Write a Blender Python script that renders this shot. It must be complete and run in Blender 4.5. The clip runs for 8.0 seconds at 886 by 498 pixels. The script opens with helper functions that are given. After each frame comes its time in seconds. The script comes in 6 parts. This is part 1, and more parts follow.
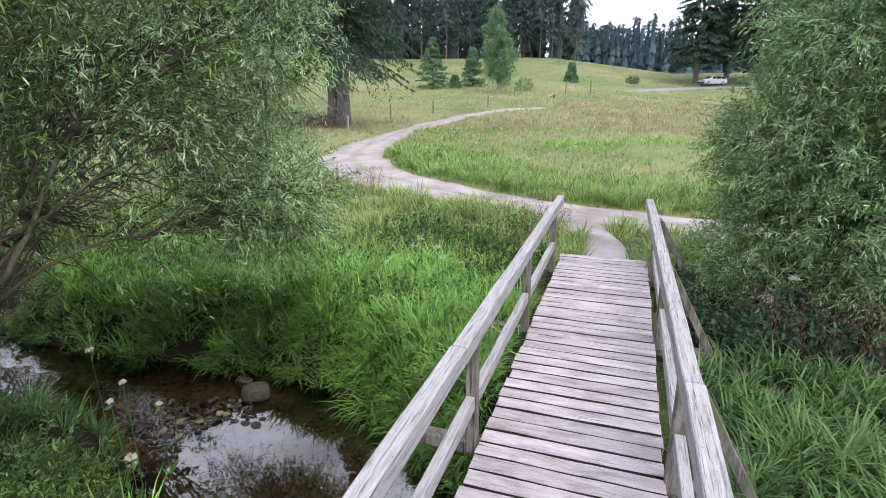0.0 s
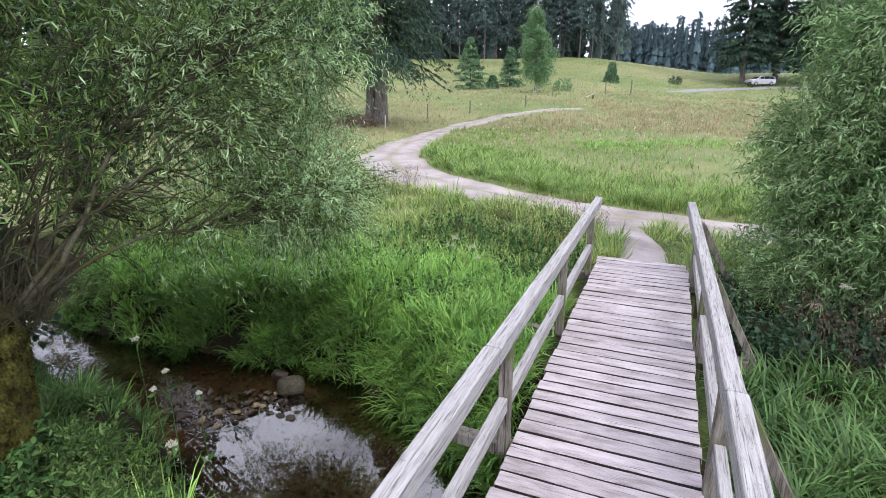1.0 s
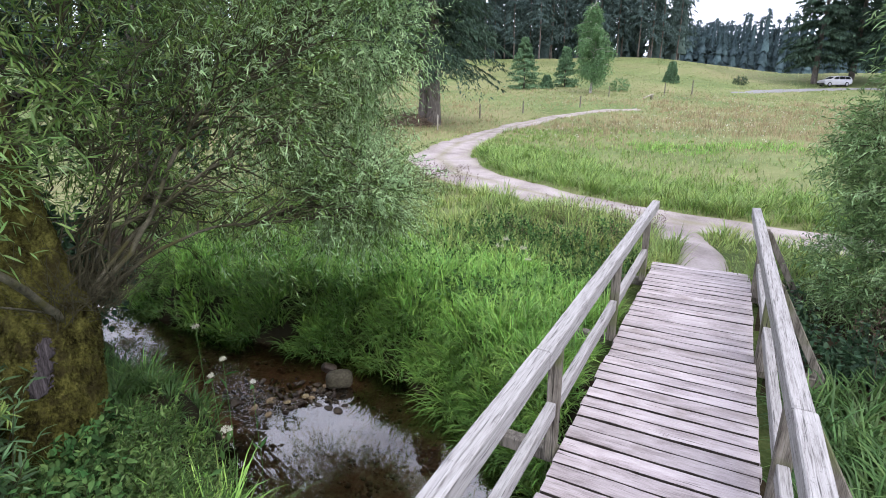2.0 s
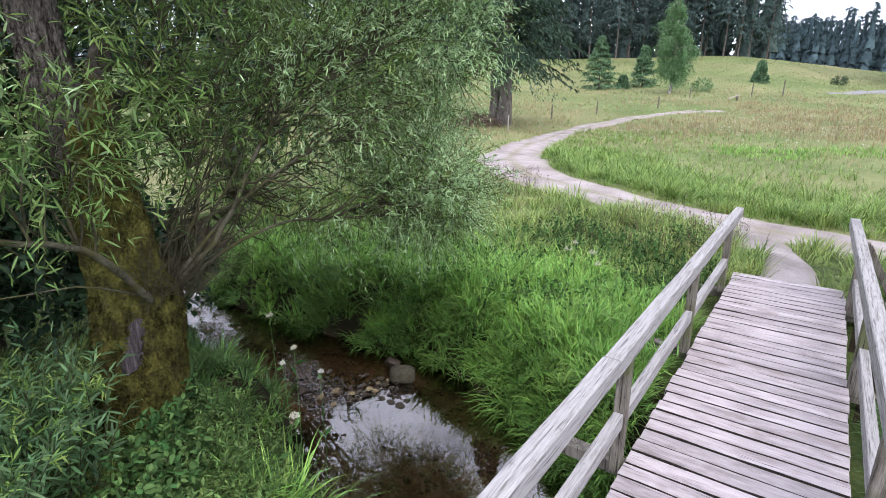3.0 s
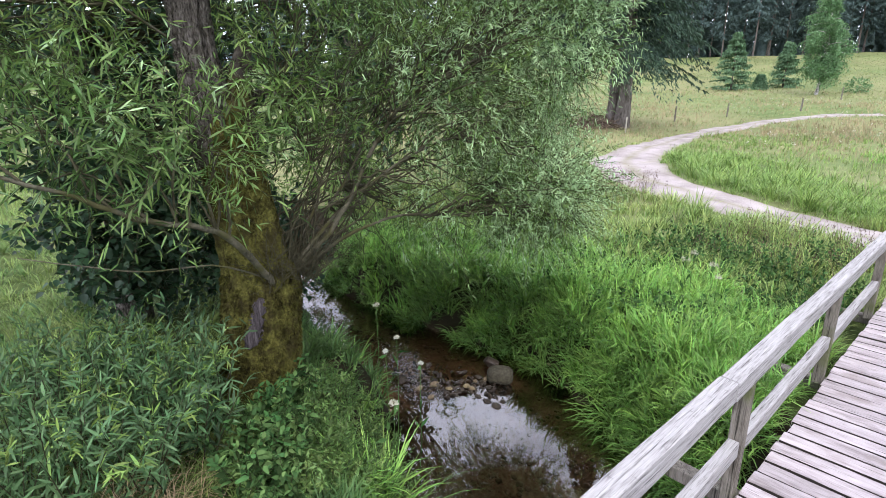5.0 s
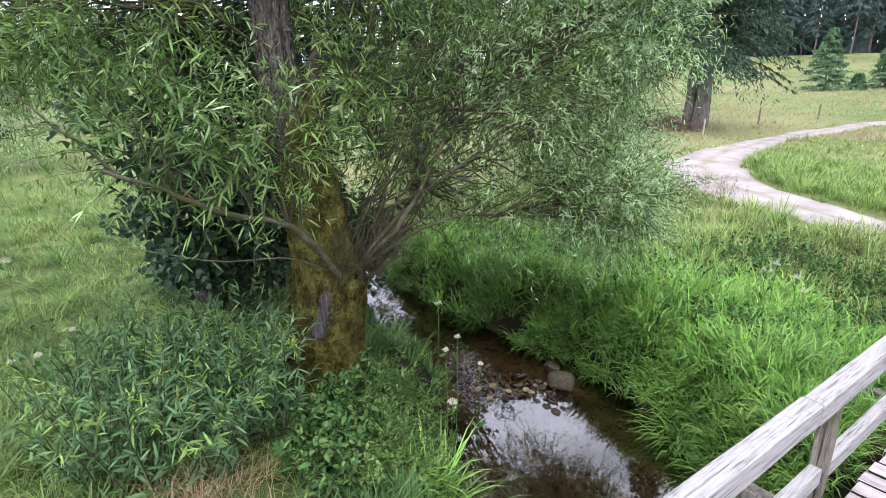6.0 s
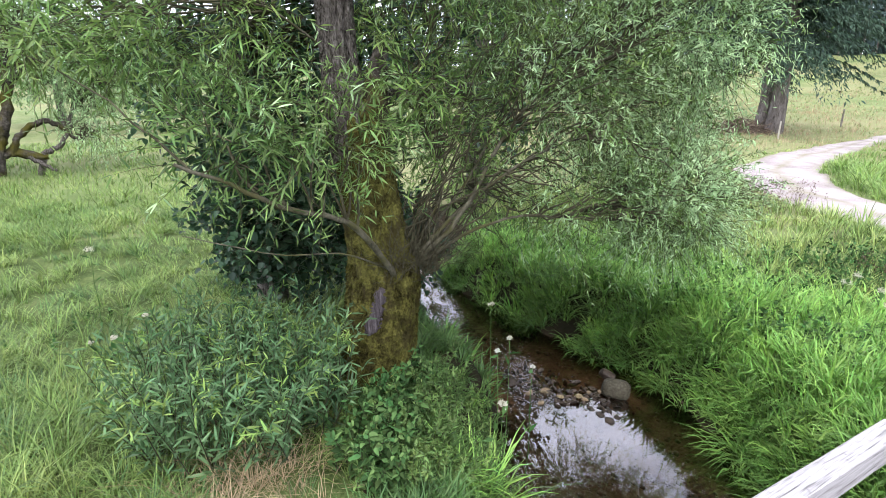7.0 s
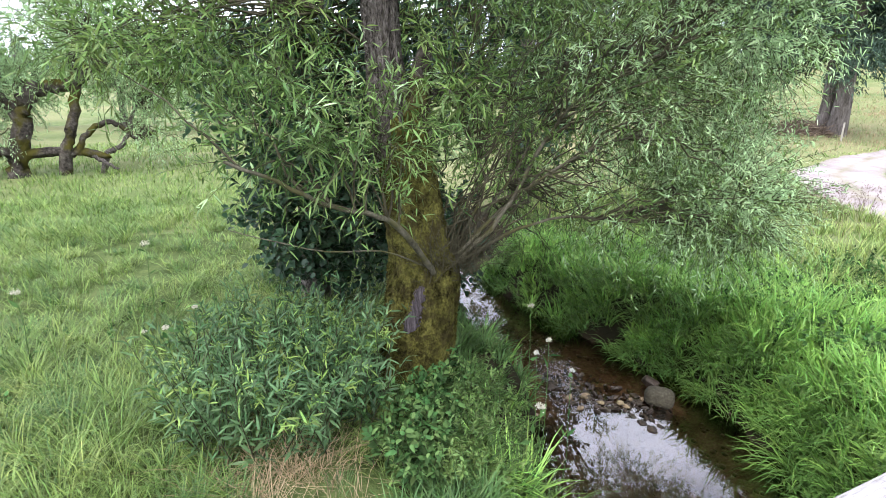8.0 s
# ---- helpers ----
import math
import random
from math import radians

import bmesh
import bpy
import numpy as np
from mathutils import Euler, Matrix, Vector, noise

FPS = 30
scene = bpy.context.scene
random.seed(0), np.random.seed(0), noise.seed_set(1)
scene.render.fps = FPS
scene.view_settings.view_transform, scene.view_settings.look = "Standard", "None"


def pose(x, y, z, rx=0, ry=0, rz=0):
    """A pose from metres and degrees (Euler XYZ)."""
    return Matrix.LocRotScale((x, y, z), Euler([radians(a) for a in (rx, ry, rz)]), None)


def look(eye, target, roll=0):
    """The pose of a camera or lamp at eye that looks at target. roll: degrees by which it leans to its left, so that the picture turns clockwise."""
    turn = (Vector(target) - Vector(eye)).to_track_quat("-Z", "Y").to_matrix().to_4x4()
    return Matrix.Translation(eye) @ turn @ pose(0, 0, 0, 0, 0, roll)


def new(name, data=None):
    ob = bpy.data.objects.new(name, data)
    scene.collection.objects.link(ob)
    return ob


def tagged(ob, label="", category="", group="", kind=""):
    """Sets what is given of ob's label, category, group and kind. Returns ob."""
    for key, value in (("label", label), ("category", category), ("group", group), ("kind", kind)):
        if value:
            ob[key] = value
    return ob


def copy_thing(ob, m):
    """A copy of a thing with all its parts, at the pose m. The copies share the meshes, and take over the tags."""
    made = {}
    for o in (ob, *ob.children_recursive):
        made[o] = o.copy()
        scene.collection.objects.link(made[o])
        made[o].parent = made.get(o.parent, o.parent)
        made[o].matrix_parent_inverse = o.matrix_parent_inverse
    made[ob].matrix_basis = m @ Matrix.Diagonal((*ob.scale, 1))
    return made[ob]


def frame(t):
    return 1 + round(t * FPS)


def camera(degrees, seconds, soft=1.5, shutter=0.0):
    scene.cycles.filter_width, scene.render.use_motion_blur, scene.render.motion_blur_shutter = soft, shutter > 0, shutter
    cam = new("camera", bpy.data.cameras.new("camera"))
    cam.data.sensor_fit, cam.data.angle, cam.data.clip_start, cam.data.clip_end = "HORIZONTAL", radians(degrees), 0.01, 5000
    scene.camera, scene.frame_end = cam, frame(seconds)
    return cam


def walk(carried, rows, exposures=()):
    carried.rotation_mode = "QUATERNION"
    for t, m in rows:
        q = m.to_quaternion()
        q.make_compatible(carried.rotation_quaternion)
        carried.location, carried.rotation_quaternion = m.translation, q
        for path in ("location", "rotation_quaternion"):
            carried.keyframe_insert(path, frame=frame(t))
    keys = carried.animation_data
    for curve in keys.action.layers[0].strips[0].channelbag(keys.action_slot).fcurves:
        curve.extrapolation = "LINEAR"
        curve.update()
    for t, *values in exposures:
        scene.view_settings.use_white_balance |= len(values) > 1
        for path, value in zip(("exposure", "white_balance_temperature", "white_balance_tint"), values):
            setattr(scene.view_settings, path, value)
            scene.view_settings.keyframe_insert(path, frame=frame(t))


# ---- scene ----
# ---------------------------------------------------------------- camera
cam = camera(79.4, 8.0, soft=0.3)
EYE = (0.0, 0.0, 2.3)
PATH = ((0.0, 0.046, -0.004, 0.037, 18.92, -16.56, -0.17),
        (0.5, 0.046, -0.006, 0.036, 20.68, -16.55, -0.17),
        (1.0, 0.035, -0.003, 0.028, 22.72, -16.53, -0.09),
        (2.5, 0.0, -0.001, 0.02, 31.61, -16.53, 0.15),
        (3.0, -0.01, -0.002, 0.015, 35.4, -16.52, 0.18),
        (3.5, -0.013, -0.002, 0.012, 38.27, -16.52, 0.18),
        (4.0, -0.01, 0.0, 0.006, 40.99, -16.5, 0.18),
        (4.5, -0.009, 0.0, 0.0, 43.87, -16.46, 0.17),
        (6.0, -0.018, -0.005, -0.01, 54.14, -16.41, 0.14),
        (6.5, -0.019, -0.004, -0.017, 57.42, -16.34, 0.11),
        (7.0, -0.021, 0.003, -0.032, 60.28, -16.22, 0.02),
        (7.5, -0.014, 0.009, -0.044, 63.11, -16.08, -0.1),
        (8.0, -0.013, 0.013, -0.05, 64.93, -16.04, -0.16))
# seconds, drift of the held camera from its mean place, turn to the left from the bridge's line, tilt, lean
walk(cam, [(t, pose(EYE[0] + dx, EYE[1] + dy, EYE[2] + dz, 0, 0, yaw) @ pose(0, 0, 0, 90 + tilt) @ pose(0, 0, 0, 0, 0, lean)) for t, dx, dy, dz, yaw, tilt, lean in PATH],
     exposures=((0.0, 0.41), (4.0, 0.50), (8.0, 1.05)))

# ---------------------------------------------------------------- light
SUN_EL, SUN_AZ = radians(55), radians(125)   # azimuth clockwise from +y
world = bpy.data.worlds.new("sky")
scene.world = world
world.use_nodes = True
wn, wl = world.node_tree.nodes, world.node_tree.links
wn.clear()
w_out, w_bg, w_sky = wn.new("ShaderNodeOutputWorld"), wn.new("ShaderNodeBackground"), wn.new("ShaderNodeTexSky")
w_sky.sky_type, w_sky.sun_disc, w_sky.sun_elevation, w_sky.sun_rotation = "NISHITA", False, SUN_EL, SUN_AZ
w_sky.air_density, w_sky.dust_density = 1.0, 3.0
w_tc, w_map, w_noise, w_ramp, w_mix = (wn.new(k) for k in ("ShaderNodeTexCoord", "ShaderNodeMapping", "ShaderNodeTexNoise", "ShaderNodeValToRGB", "ShaderNodeMixRGB"))
w_map.inputs["Scale"].default_value = (1.0, 1.0, 2.2)
w_noise.inputs["Scale"].default_value, w_noise.inputs["Detail"].default_value = 2.6, 7.0
w_ramp.color_ramp.elements[0].position, w_ramp.color_ramp.elements[1].position = 0.24, 0.47
w_mix.inputs["Color2"].default_value = (15.4, 15.8, 19.2, 1)
wl.new(w_tc.outputs["Generated"], w_map.inputs["Vector"])
wl.new(w_map.outputs["Vector"], w_noise.inputs["Vector"])
wl.new(w_noise.outputs["Fac"], w_ramp.inputs["Fac"])
wl.new(w_ramp.outputs["Color"], w_mix.inputs["Fac"])
wl.new(w_sky.outputs["Color"], w_mix.inputs["Color1"])
wl.new(w_mix.outputs["Color"], w_bg.inputs["Color"])
w_bg.inputs["Strength"].default_value = 0.116
wl.new(w_bg.outputs["Background"], w_out.inputs["Surface"])
sun = bpy.data.lights.new("sun", "SUN")
sun.energy, sun.angle, sun.color = 1.9, radians(36), (1.0, 0.945, 0.895)
sun_ob = new("sun", sun)
sun_ob.matrix_world = look((0, 0, 0), (-math.sin(SUN_AZ) * math.cos(SUN_EL), -math.cos(SUN_AZ) * math.cos(SUN_EL), -math.sin(SUN_EL)))


# ---------------------------------------------------------------- materials
def material(name, colours, scale=8.0, fine=60.0, rough=0.8, bump=0.3, bump_dist=0.02, vary=None, vary_amount=0.0, translucent=0.0, spec=0.3, stretch=(1, 1, 1), metal=0.0, second=None, second_scale=1.5, second_at=(0.5, 0.62), coarse=None):
    """Colours mixed by a coarse and a fine noise; vary: 'island' or 'object' shifts the brightness of each piece; second: a colour in patches of its own."""
    m = bpy.data.materials.new(name)
    m.use_nodes = True
    n, l = m.node_tree.nodes, m.node_tree.links
    n.clear()
    out, bsdf, tc, mp = (n.new(k) for k in ("ShaderNodeOutputMaterial", "ShaderNodeBsdfPrincipled", "ShaderNodeTexCoord", "ShaderNodeMapping"))
    mp.inputs["Scale"].default_value = stretch
    if vary == "object":
        info, many, shift = n.new("ShaderNodeObjectInfo"), n.new("ShaderNodeMath"), n.new("ShaderNodeVectorMath")
        many.operation, many.inputs[1].default_value, shift.operation = "MULTIPLY", 61.7, "ADD"
        l.new(info.outputs["Random"], many.inputs[0])
        l.new(tc.outputs["Object"], shift.inputs[0])
        l.new(many.outputs[0], shift.inputs[1])
        l.new(shift.outputs["Vector"], mp.inputs["Vector"])
    else:
        l.new(tc.outputs["Object"], mp.inputs["Vector"])
    big, small = n.new("ShaderNodeTexNoise"), n.new("ShaderNodeTexNoise")
    for node, sc in ((big, scale), (small, fine)):
        node.inputs["Scale"].default_value, node.inputs["Detail"].default_value, node.inputs["Roughness"].default_value = sc, 5.0, 0.6
        l.new(mp.outputs["Vector"], node.inputs["Vector"])
    if coarse:
        mp2 = n.new("ShaderNodeMapping")
        mp2.inputs["Scale"].default_value = coarse
        l.new(mp.inputs["Vector"].links[0].from_socket, mp2.inputs["Vector"])
        l.new(mp2.outputs["Vector"], big.inputs["Vector"])
    add = n.new("ShaderNodeMath")
    add.operation = "MULTIPLY_ADD"
    add.inputs[1].default_value = 0.45
    l.new(small.outputs["Fac"], add.inputs[0])
    half = n.new("ShaderNodeMath")
    half.operation = "MULTIPLY"
    half.inputs[1].default_value = 0.55
    l.new(big.outputs["Fac"], half.inputs[0])
    l.new(half.outputs[0], add.inputs[2])
    ramp = n.new("ShaderNodeValToRGB")
    while len(ramp.color_ramp.elements) < len(colours):
        ramp.color_ramp.elements.new(0.5)
    for i, c in enumerate(colours):
        ramp.color_ramp.elements[i].position = 0.37 + 0.26 * i / max(1, len(colours) - 1)
        ramp.color_ramp.elements[i].color = (*c, 1)
    l.new(add.outputs[0], ramp.inputs["Fac"])
    colour = ramp.outputs["Color"]
    if second:
        patch, pr, pm = n.new("ShaderNodeTexNoise"), n.new("ShaderNodeValToRGB"), n.new("ShaderNodeMixRGB")
        patch.inputs["Scale"].default_value, patch.inputs["Detail"].default_value = second_scale, 6.0
        l.new(shift.outputs["Vector"] if vary == "object" else tc.outputs["Object"], patch.inputs["Vector"])
        pr.color_ramp.elements[0].position, pr.color_ramp.elements[1].position = second_at
        l.new(patch.outputs["Fac"], pr.inputs["Fac"])
        l.new(pr.outputs["Color"], pm.inputs["Fac"])
        l.new(colour, pm.inputs["Color1"])
        pm.inputs["Color2"].default_value = (*second, 1)
        colour = pm.outputs["Color"]
    if vary:
        src = n.new("ShaderNodeNewGeometry").outputs["Random Per Island"] if vary == "island" else n.new("ShaderNodeObjectInfo").outputs["Random"]
        span, hsv = n.new("ShaderNodeMapRange"), n.new("ShaderNodeHueSaturation")
        span.inputs["To Min"].default_value, span.inputs["To Max"].default_value = 1 - vary_amount, 1 + vary_amount
        l.new(src, span.inputs["Value"])
        l.new(span.outputs["Result"], hsv.inputs["Value"])
        mul, hue = n.new("ShaderNodeMath"), n.new("ShaderNodeMapRange")
        mul.operation = "MULTIPLY"
        mul.inputs[1].default_value = 7.31
        fr = n.new("ShaderNodeMath")
        fr.operation = "FRACT"
        l.new(src, mul.inputs[0])
        l.new(mul.outputs[0], fr.inputs[0])
        hue.inputs["To Min"].default_value, hue.inputs["To Max"].default_value = (0.5 - 0.035 * vary_amount, 0.5 + 0.035 * vary_amount)
        l.new(fr.outputs[0], hue.inputs["Value"])
        l.new(hue.outputs["Result"], hsv.inputs["Hue"])
        l.new(colour, hsv.inputs["Color"])
        colour = hsv.outputs["Color"]
    l.new(colour, bsdf.inputs["Base Color"])
    bsdf.inputs["Roughness"].default_value, bsdf.inputs["Specular IOR Level"].default_value, bsdf.inputs["Metallic"].default_value = rough, spec, metal
    if bump:
        b = n.new("ShaderNodeBump")
        b.inputs["Strength"].default_value, b.inputs["Distance"].default_value = bump, bump_dist
        l.new(add.outputs[0], b.inputs["Height"])
        l.new(b.outputs["Normal"], bsdf.inputs["Normal"])
    if translucent:
        tr, mx = n.new("ShaderNodeBsdfTranslucent"), n.new("ShaderNodeMixShader")
        l.new(colour, tr.inputs["Color"])
        mx.inputs["Fac"].default_value = translucent
        l.new(bsdf.outputs[0], mx.inputs[1])
        l.new(tr.outputs[0], mx.inputs[2])
        l.new(mx.outputs[0], out.inputs["Surface"])
    else:
        l.new(bsdf.outputs[0], out.inputs["Surface"])
    return m


def leaf_material(name, colours, amount=0.5, rough=0.5, translucent=0.3, spec=0.25):
    return material(name, colours, scale=0.9, fine=3.0, rough=rough, bump=0, vary="island", vary_amount=amount, translucent=translucent, spec=spec)


M_ground = material("meadow_soil", ((0.066, 0.094, 0.031), (0.106, 0.143, 0.051), (0.158, 0.188, 0.076)), scale=0.12, fine=2.2, rough=0.95, bump=0.8, bump_dist=0.2, spec=0.1, second=(0.20, 0.19, 0.095), second_scale=0.09, second_at=(0.4, 0.72))
# soil darkened for the shade of bank hollows and of the osier bush
M_soil = material("shade_dark_soil", ((0.013, 0.010, 0.006), (0.026, 0.020, 0.012), (0.045, 0.036, 0.022)), scale=3, fine=25, rough=1.0, bump=0.8, bump_dist=0.04, spec=0.05)
# ground between grass clumps, the shade of the recesses mixed into its colour
M_thatch = material("shaded_matted_grass", ((0.03, 0.045, 0.014), (0.06, 0.085, 0.028), (0.1, 0.125, 0.045)), scale=2.5, fine=22, rough=1.0, bump=0.8, bump_dist=0.05, spec=0.05)
M_gravel = material("gravel", ((0.153, 0.131, 0.123), (0.266, 0.234, 0.229), (0.360, 0.324, 0.320)), scale=0.9, fine=40.0, rough=0.95, bump=0.45, bump_dist=0.02, spec=0.2, second=(0.17, 0.16, 0.07), second_scale=0.55, second_at=(0.64, 0.85))
M_asphalt = material("asphalt", ((0.16, 0.16, 0.165), (0.22, 0.22, 0.225)), scale=2, fine=40, rough=0.9, bump=0.2)
M_bed = material("stream_bed", ((0.055, 0.040, 0.028), (0.122, 0.087, 0.059), (0.19, 0.147, 0.104)), scale=3.5, fine=26, rough=0.95, spec=0.1, bump=0.8, bump_dist=0.05)
M_stone = material("stream_stone", ((0.011, 0.008, 0.005), (0.029, 0.021, 0.015), (0.055, 0.043, 0.029)), scale=6, fine=45, rough=0.4, bump=0.5, bump_dist=0.02, vary="object", vary_amount=0.3)
M_pebble = material("bed_pebbles", ((0.04, 0.03, 0.021), (0.1, 0.074, 0.05), (0.19, 0.15, 0.11)), scale=5, fine=30, rough=0.5, bump=0.3, vary="island", vary_amount=0.45)
M_boulder = material("pale_boulder", ((0.019, 0.017, 0.010), (0.041, 0.037, 0.024), (0.068, 0.062, 0.043)), scale=5, fine=40, rough=0.8, bump=0.8, bump_dist=0.02)
M_clod = material("tan_clod", ((0.05, 0.038, 0.022), (0.13, 0.1, 0.06), (0.24, 0.195, 0.125)), scale=12, fine=60, rough=0.9, bump=0.9, bump_dist=0.02, vary="object", vary_amount=0.3)
M_crook = material("mossy_willow_bark", ((0.014, 0.012, 0.01), (0.05, 0.044, 0.036), (0.11, 0.1, 0.083)), scale=4, fine=14, rough=0.95, bump=1.0, bump_dist=0.08, second=(0.06, 0.055, 0.013), second_scale=1.6, second_at=(0.5, 0.62), spec=0.05)
M_deck = material("weathered_planks", ((0.20, 0.174, 0.177), (0.353, 0.314, 0.324), (0.455, 0.414, 0.43)), scale=1.6, fine=8.0, rough=0.8, bump=0.8, bump_dist=0.01, stretch=(1.6, 30, 30), coarse=(1.5, 8, 8), vary="object", vary_amount=0.13, spec=0.25, second=(0.19, 0.16, 0.15), second_scale=3.5, second_at=(0.56, 0.8))
M_plank_edge = material("dark_plank_edge", ((0.02, 0.017, 0.014), (0.045, 0.038, 0.032)), scale=4, fine=30, rough=0.95, bump=0.3)
M_rail = material("silvered_rail_wood", ((0.10, 0.094, 0.092), (0.215, 0.207, 0.205), (0.285, 0.277, 0.276), (0.325, 0.317, 0.316), (0.36, 0.352, 0.352)), scale=2.0, fine=3.0, rough=0.85, bump=0.7, bump_dist=0.006, stretch=(70, 3.2, 70), coarse=(36, 1.6, 36), spec=0.2)
M_post = material("grey_post_wood", ((0.055, 0.048, 0.04), (0.15, 0.135, 0.115), (0.24, 0.22, 0.19)), scale=2.2, fine=6.0, rough=0.85, bump=0.7, bump_dist=0.008, stretch=(34, 34, 2.0), coarse=(9, 9, 1.5), spec=0.15, second=(0.10, 0.11, 0.055), second_scale=2.5)
M_bark = material("willow_bark", ((0.016, 0.014, 0.011), (0.075, 0.067, 0.058), (0.13, 0.118, 0.104), (0.2, 0.185, 0.165)), scale=5, fine=13, rough=0.95, bump=1.0, bump_dist=0.09, stretch=(6, 6, 2.6), spec=0.08)
M_moss = material("mossy_bark", ((0.018, 0.015, 0.006), (0.053, 0.049, 0.014), (0.100, 0.096, 0.025), (0.156, 0.152, 0.043)), scale=9, fine=45, rough=1.0, bump=1.0, bump_dist=0.06, spec=0.05, second=(0.04, 0.033, 0.015), second_scale=8.0, second_at=(0.48, 0.72))
M_scar = material("bare_dead_wood", ((0.012, 0.010, 0.010), (0.055, 0.046, 0.049), (0.12, 0.104, 0.11)), scale=5, fine=25, rough=0.9, bump=0.8, bump_dist=0.02, stretch=(6, 6, 0.6))
M_limb = material("smooth_willow_bark", ((0.026, 0.025, 0.014), (0.07, 0.066, 0.044), (0.125, 0.118, 0.082)), scale=8, fine=40, rough=0.9, bump=0.7, bump_dist=0.02, second=(0.06, 0.058, 0.022), second_scale=5.0)
M_twig = material("twig_bark", ((0.02, 0.019, 0.009), (0.047, 0.043, 0.022), (0.078, 0.073, 0.042)), scale=6, fine=30, rough=0.85, bump=0.3)
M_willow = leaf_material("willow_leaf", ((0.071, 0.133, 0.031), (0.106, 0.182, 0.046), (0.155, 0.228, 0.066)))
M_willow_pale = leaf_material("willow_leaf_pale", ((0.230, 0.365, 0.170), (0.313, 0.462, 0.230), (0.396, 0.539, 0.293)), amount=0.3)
M_osier = leaf_material("osier_leaf", ((0.098, 0.180, 0.07), (0.152, 0.25, 0.095), (0.222, 0.32, 0.14)))
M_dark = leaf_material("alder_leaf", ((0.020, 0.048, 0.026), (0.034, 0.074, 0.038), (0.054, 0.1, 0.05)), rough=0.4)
M_herb = leaf_material("herb_leaf", ((0.036, 0.084, 0.026), (0.06, 0.124, 0.038), (0.09, 0.164, 0.055)), amount=0.7, rough=0.75, spec=0.1)
M_sedge = leaf_material("bank_grass", ((0.112, 0.235, 0.05), (0.195, 0.37, 0.08), (0.3, 0.5, 0.115)), amount=0.5)
# blue-green grass kept dark: on both banks the trees' shade is in its colour
M_dark_grass = leaf_material("dark_blue_green_grass", ((0.046, 0.098, 0.029), (0.075, 0.147, 0.043), (0.11, 0.193, 0.058)), amount=0.5)
# the bright bank grass darkened, with the steep face's shade in its colour
M_face = leaf_material("shaded_bank_face_grass", ((0.076, 0.158, 0.038), (0.125, 0.236, 0.056), (0.185, 0.315, 0.08)), amount=0.5)
M_grass = leaf_material("meadow_grass", ((0.118, 0.192, 0.05), (0.2, 0.285, 0.082), (0.31, 0.375, 0.124)), amount=0.6)
M_soft = leaf_material("soft_meadow_grass", ((0.085, 0.150, 0.037), (0.145, 0.225, 0.057), (0.22, 0.29, 0.084)), amount=0.5)
M_hay = leaf_material("dry_grass", ((0.224, 0.170, 0.099), (0.326, 0.250, 0.150), (0.404, 0.310, 0.197)), amount=0.3, translucent=0.2)
M_spruce = leaf_material("spruce_needles", ((0.022, 0.044, 0.030), (0.038, 0.070, 0.046), (0.058, 0.098, 0.062)), rough=0.7, translucent=0.08, spec=0.2)
M_spruce_young = leaf_material("young_spruce_needles", ((0.066, 0.132, 0.070), (0.100, 0.186, 0.096), (0.146, 0.246, 0.126)), rough=0.7, translucent=0.1, spec=0.2)
# far needles lightened and blued: the air's haze is put into the colour
M_forest = leaf_material("hazed_distant_spruce", ((0.043, 0.072, 0.082), (0.064, 0.097, 0.107), (0.085, 0.122, 0.136)), amount=0.3, rough=1.0, translucent=0.05, spec=0.0)
M_mead = leaf_material("ripe_meadow_grass", ((0.160, 0.212, 0.080), (0.25, 0.292, 0.126), (0.335, 0.36, 0.175)), amount=0.3)
M_ripe = leaf_material("pinkish_ripe_grass", ((0.2, 0.165, 0.088), (0.28, 0.228, 0.13), (0.35, 0.29, 0.18)), amount=0.4, translucent=0.2)
M_shoot = leaf_material("young_willow_leaf", ((0.070, 0.128, 0.038), (0.108, 0.185, 0.054), (0.158, 0.245, 0.074)))
M_cool = leaf_material("cool_green_willow_leaf", ((0.05, 0.104, 0.043), (0.08, 0.154, 0.064), (0.12, 0.208, 0.09)))
M_lush = leaf_material("lush_grass", ((0.11, 0.19, 0.045), (0.172, 0.275, 0.068), (0.255, 0.355, 0.105)), amount=0.5)
M_wood_bark = material("old_spruce_bark", ((0.045, 0.042, 0.042), (0.10, 0.092, 0.09), (0.19, 0.175, 0.165)), scale=3, fine=14, rough=0.95, bump=0.6, bump_dist=0.04, stretch=(2, 2, 0.4), spec=0.1)
# wood-edge needles, paler and bluer with haze mixed into the colour
M_edge = leaf_material("hazed_edge_needles", ((0.052, 0.082, 0.078), (0.078, 0.115, 0.107), (0.105, 0.146, 0.136)), amount=0.45, rough=1.0, translucent=0.05, spec=0.0)
M_birch = leaf_material("birch_leaf", ((0.091, 0.181, 0.077), (0.129, 0.241, 0.103), (0.180, 0.300, 0.156)))
M_spruce_bark = material("spruce_bark", ((0.050, 0.043, 0.037), (0.122, 0.108, 0.096), (0.194, 0.173, 0.159)), scale=3, fine=14, rough=0.95, bump=0.9, bump_dist=0.05, stretch=(2, 2, 0.5), spec=0.1)
M_birch_bark = material("birch_bark", ((0.06, 0.05, 0.045), (0.42, 0.40, 0.37), (0.6, 0.58, 0.55)), scale=3, fine=10, rough=0.8, bump=0.3)
M_dead = material("dead_twigs", ((0.07, 0.05, 0.035), (0.15, 0.11, 0.08), (0.22, 0.17, 0.125)), scale=4, fine=20, rough=0.9, bump=0.3, vary="island", vary_amount=0.4)
